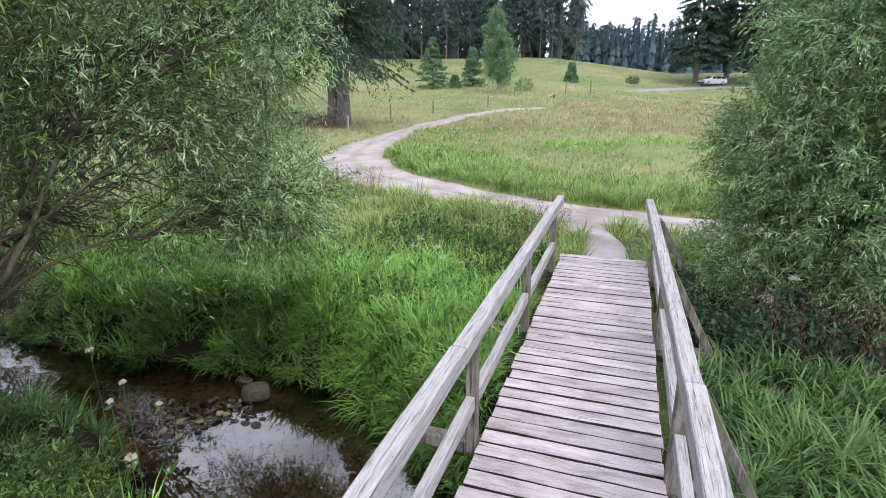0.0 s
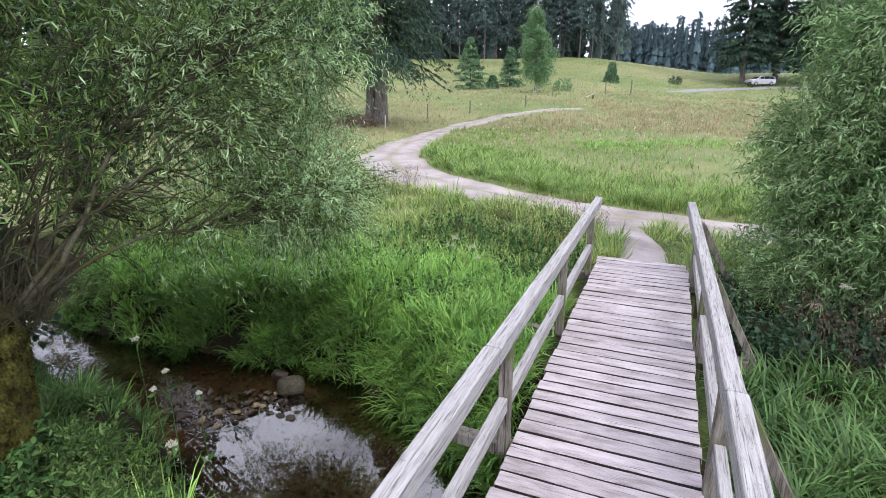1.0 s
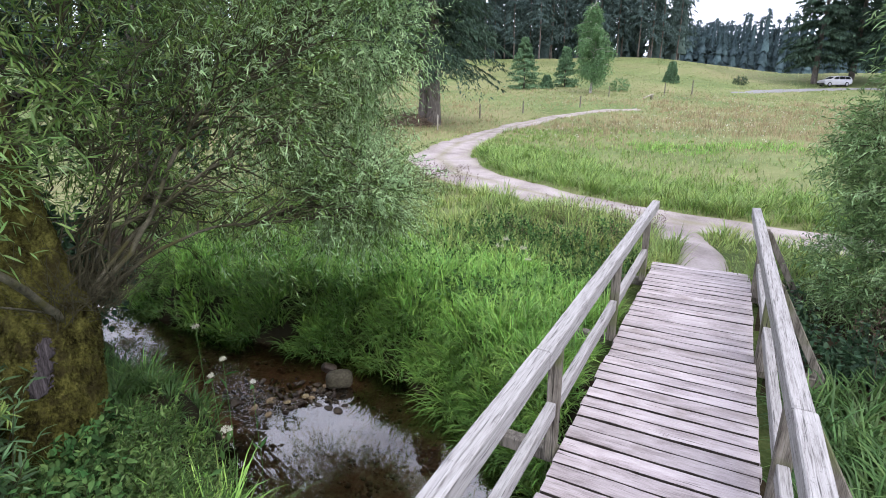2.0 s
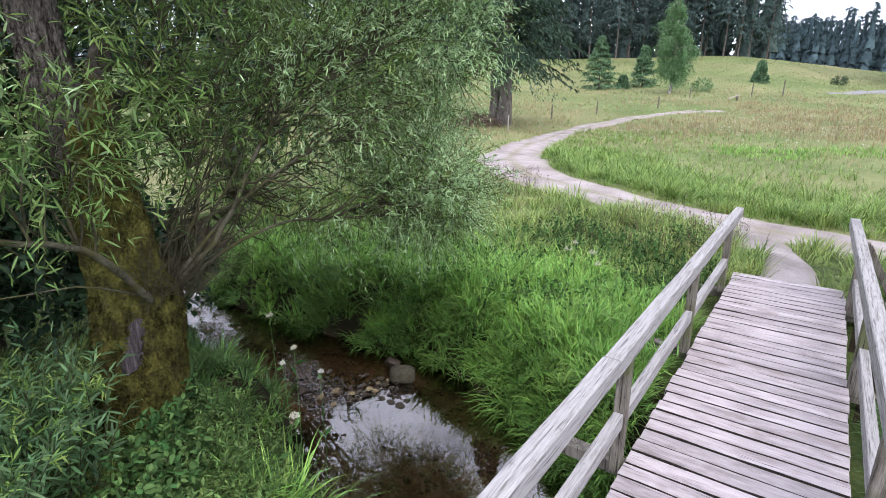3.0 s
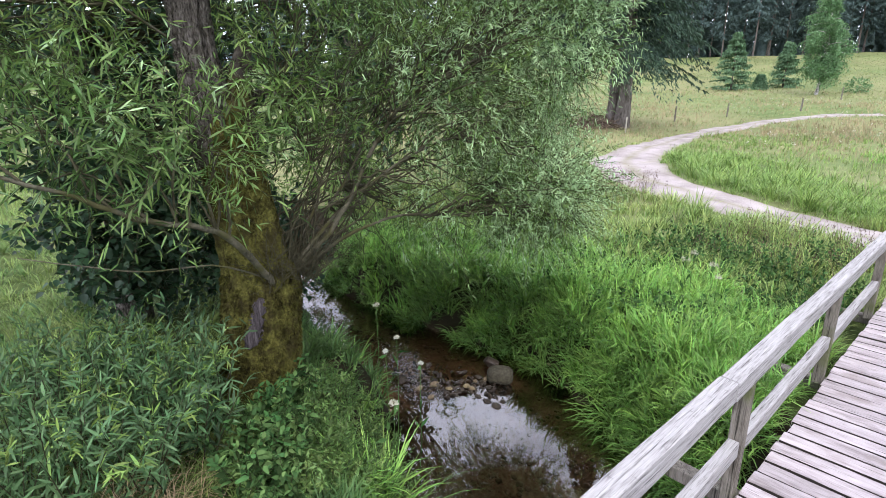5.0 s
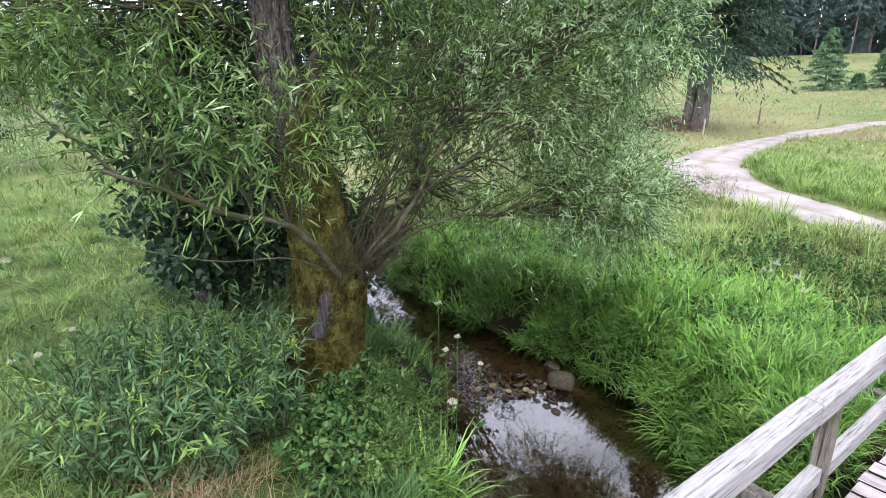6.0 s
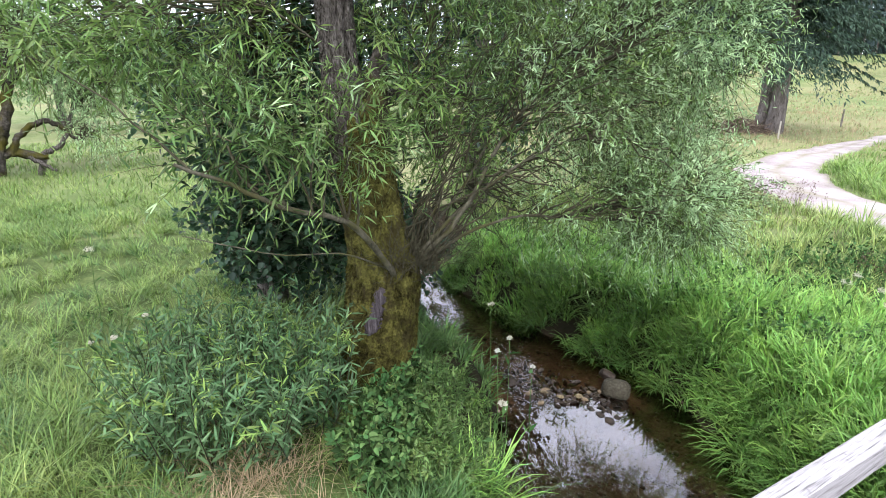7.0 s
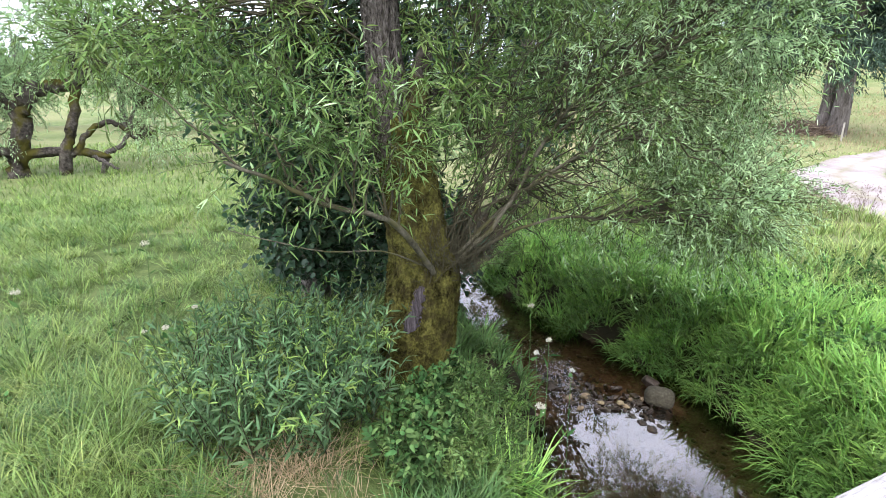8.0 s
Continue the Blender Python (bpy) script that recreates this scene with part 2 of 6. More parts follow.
M_flower = leaf_material("cream_blossom", ((0.407, 0.394, 0.295), (0.472, 0.459, 0.367), (0.525, 0.512, 0.433)), amount=0.1, translucent=0.3)
M_seed = leaf_material("reddish_seed_head", ((0.060, 0.035, 0.025), (0.095, 0.060, 0.043), (0.125, 0.085, 0.060)), amount=0.3, translucent=0.2)
M_white = material("pale_wood", ((0.320, 0.296, 0.240), (0.400, 0.376, 0.320)), scale=3, fine=20, rough=0.8, bump=0.2)
M_car = material("silver_car_paint", ((0.38, 0.39, 0.41), (0.42, 0.43, 0.45)), scale=1, fine=4, rough=0.3, bump=0, metal=0.6, spec=0.5)
M_glass_dark = material("tinted_car_glass", ((0.012, 0.014, 0.016), (0.02, 0.022, 0.025)), scale=1, fine=4, rough=0.08, bump=0, spec=0.6)
M_rubber = material("tyre_rubber", ((0.015, 0.015, 0.015), (0.03, 0.03, 0.03)), scale=6, fine=30, rough=0.85, bump=0.2)
M_lamp_glass = material("lamp_glass", ((0.6, 0.62, 0.64), (0.7, 0.72, 0.74)), scale=2, fine=8, rough=0.15, bump=0, spec=0.6)
M_rim = material("wheel_metal", ((0.3, 0.3, 0.31), (0.38, 0.38, 0.39)), scale=2, fine=8, rough=0.35, bump=0, metal=0.8)

def weather(m, stretch, speck_scale, dark, crack_at=(0.60, 0.68), speck_at=(0.60, 0.70), speck=0.6):
    """Thin cracks along the grain and small dark flecks over a wood material, both with some depth."""
    n, l = m.node_tree.nodes, m.node_tree.links
    bsdf = next(k for k in n if k.bl_idname == "ShaderNodeBsdfPrincipled")
    first = next(k for k in n if k.bl_idname == "ShaderNodeMapping").inputs["Vector"].links[0].from_socket
    mp, cr, sp, r1, r2 = (n.new(k) for k in ("ShaderNodeMapping", "ShaderNodeTexNoise", "ShaderNodeTexNoise", "ShaderNodeValToRGB", "ShaderNodeValToRGB"))
    mp.inputs["Scale"].default_value = stretch
    l.new(first, mp.inputs["Vector"])
    l.new(mp.outputs["Vector"], cr.inputs["Vector"])
    l.new(first, sp.inputs["Vector"])
    cr.inputs["Scale"].default_value, cr.inputs["Detail"].default_value, cr.inputs["Roughness"].default_value = 1.0, 2.5, 0.5
    sp.inputs["Scale"].default_value, sp.inputs["Detail"].default_value, sp.inputs["Roughness"].default_value = speck_scale, 8.0, 0.75
    for ramp, at, src in ((r1, crack_at, cr), (r2, speck_at, sp)):
        ramp.color_ramp.elements[0].position, ramp.color_ramp.elements[1].position = at
        l.new(src.outputs["Fac"], ramp.inputs["Fac"])
    less, top = n.new("ShaderNodeMath"), n.new("ShaderNodeMath")
    less.operation, less.inputs[1].default_value, top.operation = "MULTIPLY", speck, "MAXIMUM"
    l.new(r2.outputs["Color"], less.inputs[0])
    l.new(r1.outputs["Color"], top.inputs[0])
    l.new(less.outputs[0], top.inputs[1])
    mix = n.new("ShaderNodeMixRGB")
    mix.inputs["Color2"].default_value = (*dark, 1)
    l.new(bsdf.inputs["Base Color"].links[0].from_socket, mix.inputs["Color1"])
    l.new(top.outputs[0], mix.inputs["Fac"])
    l.new(mix.outputs["Color"], bsdf.inputs["Base Color"])
    dent = n.new("ShaderNodeBump")
    dent.invert, dent.inputs["Strength"].default_value, dent.inputs["Distance"].default_value = True, 0.7, 0.004
    l.new(top.outputs[0], dent.inputs["Height"])
    l.new(bsdf.inputs["Normal"].links[0].from_socket, dent.inputs["Normal"])
    l.new(dent.outputs["Normal"], bsdf.inputs["Normal"])


weather(M_rail, (95, 3.0, 95), 42.0, (0.085, 0.082, 0.081), (0.63, 0.72), (0.58, 0.70), 0.65)
weather(M_deck, (2.6, 105, 105), 60.0, (0.095, 0.083, 0.081), (0.65, 0.72), (0.63, 0.72), 0.5)
weather(M_post, (70, 70, 2.5), 40.0, (0.03, 0.027, 0.022), (0.6, 0.7), (0.6, 0.72), 0.6)

M_water = bpy.data.materials.new("stream_water")
M_water.use_nodes = True
_n, _l = M_water.node_tree.nodes, M_water.node_tree.links
_n.clear()
_out, _mix, _tr, _gl, _fr, _tc, _nz, _bp = (_n.new(k) for k in ("ShaderNodeOutputMaterial", "ShaderNodeMixShader", "ShaderNodeBsdfTransparent", "ShaderNodeBsdfGlossy", "ShaderNodeFresnel", "ShaderNodeTexCoord", "ShaderNodeTexNoise", "ShaderNodeBump"))
_tr.inputs["Color"].default_value = (0.82, 0.70, 0.59, 1)
_gl.inputs["Roughness"].default_value = 0.02
_fr.inputs["IOR"].default_value = 2.4
_nz.inputs["Scale"].default_value, _nz.inputs["Detail"].default_value = 3.5, 3.0
_bp.inputs["Strength"].default_value, _bp.inputs["Distance"].default_value = 0.02, 0.03
_l.new(_tc.outputs["Object"], _nz.inputs["Vector"])
_l.new(_nz.outputs["Fac"], _bp.inputs["Height"])
_l.new(_bp.outputs["Normal"], _gl.inputs["Normal"])
_l.new(_bp.outputs["Normal"], _fr.inputs["Normal"])
_l.new(_fr.outputs["Fac"], _mix.inputs["Fac"])
_l.new(_tr.outputs[0], _mix.inputs[1])
_l.new(_gl.outputs[0], _mix.inputs[2])
_l.new(_mix.outputs[0], _out.inputs["Surface"])

# livelier ripples and less mirror where the water runs over stones
_at, _am, _bs, _io = _n.new("ShaderNodeAttribute"), _n.new("ShaderNodeMath"), _n.new("ShaderNodeMapRange"), _n.new("ShaderNodeMapRange")
_at.attribute_name = "riffle"
_nr = _n.new("ShaderNodeTexNoise")
_nr.inputs["Scale"].default_value, _nr.inputs["Detail"].default_value = 7.0, 4.0
_l.new(_tc.outputs["Object"], _nr.inputs["Vector"])
_am.operation, _am.use_clamp = "MULTIPLY_ADD", True
_l.new(_nr.outputs["Fac"], _am.inputs[0])
_am.inputs[1].default_value = 0.9
_ao = _n.new("ShaderNodeMath")
_ao.operation = "MULTIPLY_ADD"
_ao.inputs[1].default_value, _ao.inputs[2].default_value = 1.6, -0.75
_l.new(_at.outputs["Fac"], _ao.inputs[0])
_l.new(_ao.outputs[0], _am.inputs[2])
for _node, _lo, _hi in ((_bs, 0.016, 0.55), (_io, 2.3, 1.5)):
    _node.inputs["To Min"].default_value, _node.inputs["To Max"].default_value = _lo, _hi
    _l.new(_am.outputs[0], _node.inputs["Value"])
_l.new(_bs.outputs["Result"], _bp.inputs["Strength"])
_l.new(_io.outputs["Result"], _fr.inputs["IOR"])

# dark earth where the bed rises into the bank, overhang shade painted in
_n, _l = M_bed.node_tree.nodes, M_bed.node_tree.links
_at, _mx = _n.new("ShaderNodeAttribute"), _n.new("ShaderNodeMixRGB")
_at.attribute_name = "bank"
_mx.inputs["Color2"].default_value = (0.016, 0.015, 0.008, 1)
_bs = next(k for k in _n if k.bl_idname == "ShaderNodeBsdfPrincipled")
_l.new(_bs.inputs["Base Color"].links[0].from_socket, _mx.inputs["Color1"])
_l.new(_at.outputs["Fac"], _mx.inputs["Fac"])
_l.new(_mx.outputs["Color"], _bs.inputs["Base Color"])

# worn wheel tracks and a greener crown on the gravel
_n, _l = M_gravel.node_tree.nodes, M_gravel.node_tree.links
_at, _mx = _n.new("ShaderNodeAttribute"), _n.new("ShaderNodeMixRGB")
_at.attribute_name = "verge"
_nz2, _mul = _n.new("ShaderNodeTexNoise"), _n.new("ShaderNodeMath")
_nz2.inputs["Scale"].default_value, _nz2.inputs["Detail"].default_value = 3.0, 6.0
_mul.operation = "MULTIPLY"
_l.new(_at.outputs["Fac"], _mul.inputs[0])
_l.new(_nz2.outputs["Fac"], _mul.inputs[1])
_l.new(next(k for k in _n if k.bl_idname == "ShaderNodeTexCoord").outputs["Object"], _nz2.inputs["Vector"])
_mx.inputs["Color2"].default_value = (0.15, 0.145, 0.07, 1)
_bs = next(k for k in _n if k.bl_idname == "ShaderNodeBsdfPrincipled")
_old = _bs.inputs["Base Color"].links[0].from_socket
_l.new(_old, _mx.inputs["Color1"])
_l.new(_mul.outputs[0], _mx.inputs["Fac"])
_l.new(_mx.outputs["Color"], _bs.inputs["Base Color"])


# ---------------------------------------------------------------- mesh helpers
RNG = np.random.default_rng(7)


def array_mesh(name, verts, faces, smooth=False):
    """A mesh from an array of places and an array of triangles (or quads)."""
    verts, faces = np.asarray(verts, np.float32), np.asarray(faces, np.int32)
    me = bpy.data.meshes.new(name)
    k = faces.shape[1]
    me.vertices.add(len(verts))
    me.vertices.foreach_set("co", verts.ravel())
    me.loops.add(faces.size)
    me.loops.foreach_set("vertex_index", faces.ravel())
    me.polygons.add(len(faces))
    me.polygons.foreach_set("loop_start", np.arange(len(faces), dtype=np.int32) * k)
    if smooth:
        me.polygons.foreach_set("use_smooth", np.ones(len(faces), dtype=bool))
    me.update(calc_edges=True)
    return me


class Geo:
    """Collects triangles."""

    def __init__(self):
        self.v, self.f, self.n = [], [], 0

    def add(self, verts, faces):
        verts, faces = np.asarray(verts, float).reshape(-1, 3), np.asarray(faces, int).reshape(-1, 3)
        self.v.append(verts)
        self.f.append(faces + self.n)
        self.n += len(verts)

    def mesh(self, name, smooth=False):
        return array_mesh(name, np.concatenate(self.v), np.concatenate(self.f), smooth)


def part(name, data, mat, parent=None, label="", smooth=False):
    """One mesh object from a bmesh, a Geo or a mesh, under a thing or a part."""
    if isinstance(data, bmesh.types.BMesh):
        me = bpy.data.meshes.new(name)
        data.normal_update()
        data.to_mesh(me)
        data.free()
    elif isinstance(data, Geo):
        me = data.mesh(name, smooth)
    else:
        me = data
    if not me.materials:
        me.materials.append(mat)
    ob = new(name, me)
    ob.parent = parent
    if label:
        ob["label"] = label
    return ob


def thing(name, label, category, at=(0, 0, 0), group="", kind=""):
    ob = new(name)
    ob.location = at
    ob.empty_display_size = 0.1
    return tagged(ob, label, category, group, kind)


def box(sx, sy, sz, at=(0, 0, 0), bevel=0.006, turn=None, wear=0.0, cuts=0):
    """A bevelled box; cuts along its longest side let wear bend it a little."""
    bm = bmesh.new()
    bmesh.ops.create_cube(bm, size=1.0)
    bmesh.ops.scale(bm, vec=(sx, sy, sz), verts=bm.verts)
    if cuts:
        ax = max(range(3), key=lambda i: (sx, sy, sz)[i])
        long = [e for e in bm.edges if abs((e.verts[0].co - e.verts[1].co)[ax]) > 1e-4]
        bmesh.ops.subdivide_edges(bm, edges=long, cuts=cuts, use_grid_fill=True)
    if bevel:
        sharp = [e for e in bm.edges if len(e.link_faces) == 2 and e.calc_face_angle() > 0.5]
        bmesh.ops.bevel(bm, geom=sharp, offset=bevel, segments=1, affect="EDGES")
    if wear:
        for v in bm.verts:
            v.co += Vector(noise.noise_vector(v.co * 3.1 + Vector(at) * 1.7)) * wear
    m = Matrix.Translation(at) @ (turn if turn else Matrix())
    bmesh.ops.transform(bm, matrix=m, verts=bm.verts)
    return bm


def tube(geo, pts, radii, sides=6, rough=0.0, ridges=0, cap=True, furrow=0.0):
    """A tapered tube along points, into geo."""
    pts, radii = np.asarray(pts, float), np.asarray(radii, float)
    tang = np.gradient(pts, axis=0)
    tang /= np.linalg.norm(tang, axis=1, keepdims=True) + 1e-9
    ref = np.where(np.abs(tang[:, 2:3]) > 0.9, np.array([[1.0, 0, 0]]), np.array([[0, 0, 1.0]]))
    a = np.cross(tang, ref)
    for i in range(1, len(a)):
        if a[i] @ a[i - 1] < 0:
            a[i] = -a[i]
    a /= np.linalg.norm(a, axis=1, keepdims=True) + 1e-9
    b = np.cross(tang, a)
    ang = np.linspace(0, 2 * np.pi, sides, endpoint=False)
    rr = radii[:, None] * np.ones((1, sides))
    if rough:
        rr = rr * (1 + rough * (RNG.random(rr.shape) - 0.5) * 2)
    if furrow:
        walk_k = np.cumsum((RNG.random((len(pts), 1)) - 0.5) * 0.5, 0)
        base = RNG.random(sides)
        idx = (np.arange(sides)[None] + walk_k * 3).astype(int) % sides
        rr = rr * (1 + furrow * (base[idx] - 0.5) * 2)
    if ridges:
        rr = rr * (1 + 0.09 * np.sin(ang * ridges + 1.3)[None] + 0.06 * np.sin(ang * (ridges * 2 + 1))[None])
    ring = pts[:, None] + rr[:, :, None] * (np.cos(ang)[None, :, None] * a[:, None] + np.sin(ang)[None, :, None] * b[:, None])
    n = len(pts)
    i, j = np.meshgrid(np.arange(n - 1), np.arange(sides), indexing="ij")
    q = np.stack([i * sides + j, i * sides + (j + 1) % sides, (i + 1) * sides + (j + 1) % sides, (i + 1) * sides + j], -1).reshape(-1, 4)
    f = np.concatenate([q[:, [0, 1, 2]], q[:, [0, 2, 3]]])
    v = ring.reshape(-1, 3)
    if cap:
        v = np.concatenate([v, pts[-1:]])
        jj = np.arange(sides)
        f = np.concatenate([f, np.stack([(n - 1) * sides + jj, (n - 1) * sides + (jj + 1) % sides, np.full(sides, n * sides)], -1)])
    geo.add(v, f)


def bend(a, b, sag=0.0, wob=0.0, n=6):
    """Points of a wavering curve from a to b that sags (or arches) between."""
    a, b = np.asarray(a, float), np.asarray(b, float)
    s = np.linspace(0, 1, n)[:, None]
    p = a + (b - a) * s
    p[:, 2] += sag * (4 * s[:, 0] * (1 - s[:, 0]))
    if wob:
        w = (RNG.random((n, 3)) - 0.5) * 2 * wob
        w[0] = w[-1] = 0
        p += w
    return p


def unit(v):
    return v / (np.linalg.norm(v, axis=-1, keepdims=True) + 1e-9)


def add_leaves(geo, base, way, length, width, fold=0.25, widest=0.42, droop=0.0):
    """Folded pointed leaves: four corners and two triangles each."""
    n = len(base)
    way = unit(np.asarray(way, float))
    length, width = np.broadcast_to(length, (n,))[:, None], np.broadcast_to(width, (n,))[:, None]
    side = unit(np.cross(way, unit(RNG.normal(size=(n, 3)) + np.array([0, 0, 1.2]))))
    up = np.cross(side, way)
    tip = base + way * length
    tip[:, 2] -= (droop * length)[:, 0]
    mid = base + way * length * widest - up * width * fold * 0
    le, ri = mid + side * width / 2 + up * width * fold, mid - side * width / 2 + up * width * fold
    v = np.stack([base, ri, tip, le], 1).reshape(-1, 3)
    k = np.arange(n)[:, None] * 4
    geo.add(v, np.concatenate([k + np.array([[0, 1, 2]]), k + np.array([[0, 2, 3]])]))


def add_broad_leaves(geo, base, way, length, width, droop=0.15):
    """Oval pointed leaves, folded along the midrib: eight triangles each."""
    n = len(base)
    way = unit(np.asarray(way, float))
    length, width = np.broadcast_to(length, (n,))[:, None], np.broadcast_to(width, (n,))[:, None]
    side = unit(np.cross(way, unit(RNG.normal(size=(n, 3)) * 0.6 + np.array([0, 0, 1.2]))))
    up = np.cross(side, way)
    drop = np.array([0, 0, 1.0]) * droop * length
    rows = [base]
    for s, w in ((0.27, 0.47), (0.64, 0.37)):
        c = base + way * length * s - drop * s * s
        rows += [c - side * width * w + up * width * 0.13, c, c + side * width * w + up * width * 0.13]
    rows.append(base + way * length - drop)
    v = np.stack(rows, 1)
    tri = np.array([[0, 1, 2], [0, 2, 3], [1, 4, 5], [1, 5, 2], [2, 5, 6], [2, 6, 3], [4, 7, 5], [5, 7, 6]])
    geo.add(v.reshape(-1, 3), (np.arange(n)[:, None, None] * 8 + tri[None]).reshape(-1, 3))


def add_blades(geo, root, height, width, lean=0.5, segs=3, lean_way=None, tuft=0.0):
    """Arching grass blades."""
    n = len(root)
    height, width = np.broadcast_to(height, (n,)), np.broadcast_to(width, (n,))
    ang = RNG.random(n) * 2 * np.pi
    d = np.stack([np.cos(ang), np.sin(ang), np.zeros(n)], -1)
    if lean_way is not None:
        d = unit(d * 0.8 + np.broadcast_to(np.asarray(lean_way, float), (n, 3)))
    root = root + d * (tuft * RNG.random(n))[:, None]
    side = np.stack([-d[:, 1], d[:, 0], np.zeros(n)], -1)
    tw = (RNG.random(n) - 0.5)[:, None] * 1.6
    side = unit(side + d * tw)
    le = lean * (0.25 + 1.1 * RNG.random(n))
    rows = []
    for i in range(segs + 1):
        s = i / segs
        c = root + d * (height * le * s**1.9)[:, None]
        c[:, 2] += height * (s - 0.42 * np.clip(le, 0, 1.2) * s**2.6)
        if i < segs:
            w = (width * (1 - 0.55 * s) / 2)[:, None]
            rows += [c - side * w, c + side * w]
        else:
            rows.append(c)
    v = np.stack(rows, 1)
    per = v.shape[1]
    tri = []
    for i in range(segs - 1):
        tri += [[2 * i, 2 * i + 1, 2 * i + 3], [2 * i, 2 * i + 3, 2 * i + 2]]
    tri.append([2 * segs - 2, 2 * segs - 1, 2 * segs])
    k = np.arange(n)[:, None, None] * per
    geo.add(v.reshape(-1, 3), (k + np.array(tri)[None]).reshape(-1, 3))


def add_lance(geo, base, way, length, width, droop=0.2):
    """Long narrow leaves that curve down: six corners and four triangles each."""
    n = len(base)
    way = unit(np.asarray(way, float))
    length, width = np.broadcast_to(length, (n,))[:, None], np.broadcast_to(width, (n,))[:, None]
    side = unit(np.cross(way, unit(RNG.normal(size=(n, 3)) * 0.7 + np.array([0, 0, 1.0]))))
    fall = np.array([0, 0, 1.0]) * droop * length * (0.4 + 1.2 * RNG.random((n, 1)))
    rows = [base]
    for s, w in ((0.3, 0.48), (0.66, 0.40)):
        c = base + way * length * s - fall * s * s
        rows += [c - side * width * w, c + side * width * w]
    rows.append(base + way * length - fall)
    v = np.stack(rows, 1)
    tri = np.array([[0, 1, 2], [1, 3, 4], [1, 4, 2], [3, 5, 4]])
    geo.add(v.reshape(-1, 3), (np.arange(n)[:, None, None] * 6 + tri[None]).reshape(-1, 3))


def add_arched(geo, root, length, width, way, th0=(0.05, 0.45), th1=(1.0, 2.3), segs=4):
    """Grass blades that rise and bend over until the tip hangs."""
    n = len(root)
    length, width = np.broadcast_to(length, (n,)), np.broadcast_to(width, (n,))
    d = np.stack([way[:, 0], way[:, 1], np.zeros(n)], -1)
    d = unit(d)
    side = unit(np.stack([-d[:, 1], d[:, 0], np.zeros(n)], -1) + d * ((RNG.random(n) - 0.5) * 1.2)[:, None])
    a0, a1 = th0[0] + (th0[1] - th0[0]) * RNG.random(n), th1[0] + (th1[1] - th1[0]) * RNG.random(n)
    rows, c = [], root.astype(float)
    for i in range(segs + 1):
        s = i / segs
        w = (width * (0.75 + 0.35 * min(1, s * 3)) * (1 - max(0, s - 0.35) ** 1.5 * 1.5) / 2)[:, None]
        if i < segs:
            rows += [c - side * w, c + side * w]
        else:
            rows.append(c)
        a = a0 + (a1 - a0) * ((i + 0.5) / segs) ** 1.25
        c = c + (d * np.sin(a)[:, None] + np.array([0, 0, 1.0]) * np.cos(a)[:, None]) * (length / segs)[:, None]
    v = np.stack(rows, 1)
    tri = []
    for i in range(segs - 1):
        tri += [[2 * i, 2 * i + 1, 2 * i + 3], [2 * i, 2 * i + 3, 2 * i + 2]]
    tri.append([2 * segs - 2, 2 * segs - 1, 2 * segs])
    geo.add(v.reshape(-1, 3), (np.arange(n)[:, None, None] * v.shape[1] + np.array(tri)[None]).reshape(-1, 3))


def add_leafy_twigs(geo, wood, start, way, length, count, leaf_len, leaf_wid, droop=0.3, spread=0.75, twig_r=0.004, broad=False, lance=False):
    """Twigs that bend down, with leaves to both sides; the wood itself goes into wood."""
    n = len(start)
    way = unit(np.asarray(way, float))
    length = np.broadcast_to(length, (n,))
    s = (np.arange(count) + 0.6) / count
    s = np.clip(s[None] + (RNG.random((n, count)) - 0.5) / count, 0, 1)
    pos = start[:, None] + way[:, None] * (length[:, None] * s)[..., None]
    pos[..., 2] -= droop * length[:, None] * s**2
    tang = way[:, None] - np.array([0, 0, 1.0]) * (2 * droop * s)[..., None]
    rnd = unit(RNG.normal(size=(n, count, 3)))
    lw = unit(unit(tang) * (1 - spread * 0.45) + rnd * spread)
    size = (0.75 + 0.5 * RNG.random((n, count))) * (1 - 0.35 * s)
    (add_broad_leaves if broad else add_lance if lance else add_leaves)(geo, pos.reshape(-1, 3), lw.reshape(-1, 3), (leaf_len * size).ravel(), (leaf_wid * size).ravel(), droop=0.14 if lance else 0.12)
    if wood is not None:
        q = np.linspace(0, 1, 4)
        c = start[:, None] + way[:, None] * (length[:, None] * q)[..., None]
        c[..., 2] -= droop * length[:, None] * q**2
        sd = unit(np.cross(way, np.array([0.3, 0.2, 1.0])))
        up = np.cross(sd, way)
        for o1, o2 in ((sd, up), (up, -sd)):
            r = twig_r * (1 - 0.8 * q)[None, :, None]
            v = np.stack([c - o1[:, None] * r, c + o1[:, None] * r], 2).reshape(n, 8, 3)
            tri = []
            for i in range(3):
                tri += [[2 * i, 2 * i + 1, 2 * i + 3], [2 * i, 2 * i + 3, 2 * i + 2]]
            k = np.arange(n)[:, None, None] * 8
            wood.add(v.reshape(-1, 3), (k + np.array(tri)[None]).reshape(-1, 3))


def in_ellipsoid(centre, radii, n, shell=0.55):
    d = unit(RNG.normal(size=(n, 3)))
    r = shell + (1 - shell) * RNG.random(n) ** 0.6
    return np.asarray(centre) + d * np.asarray(radii) * r[:, None], d


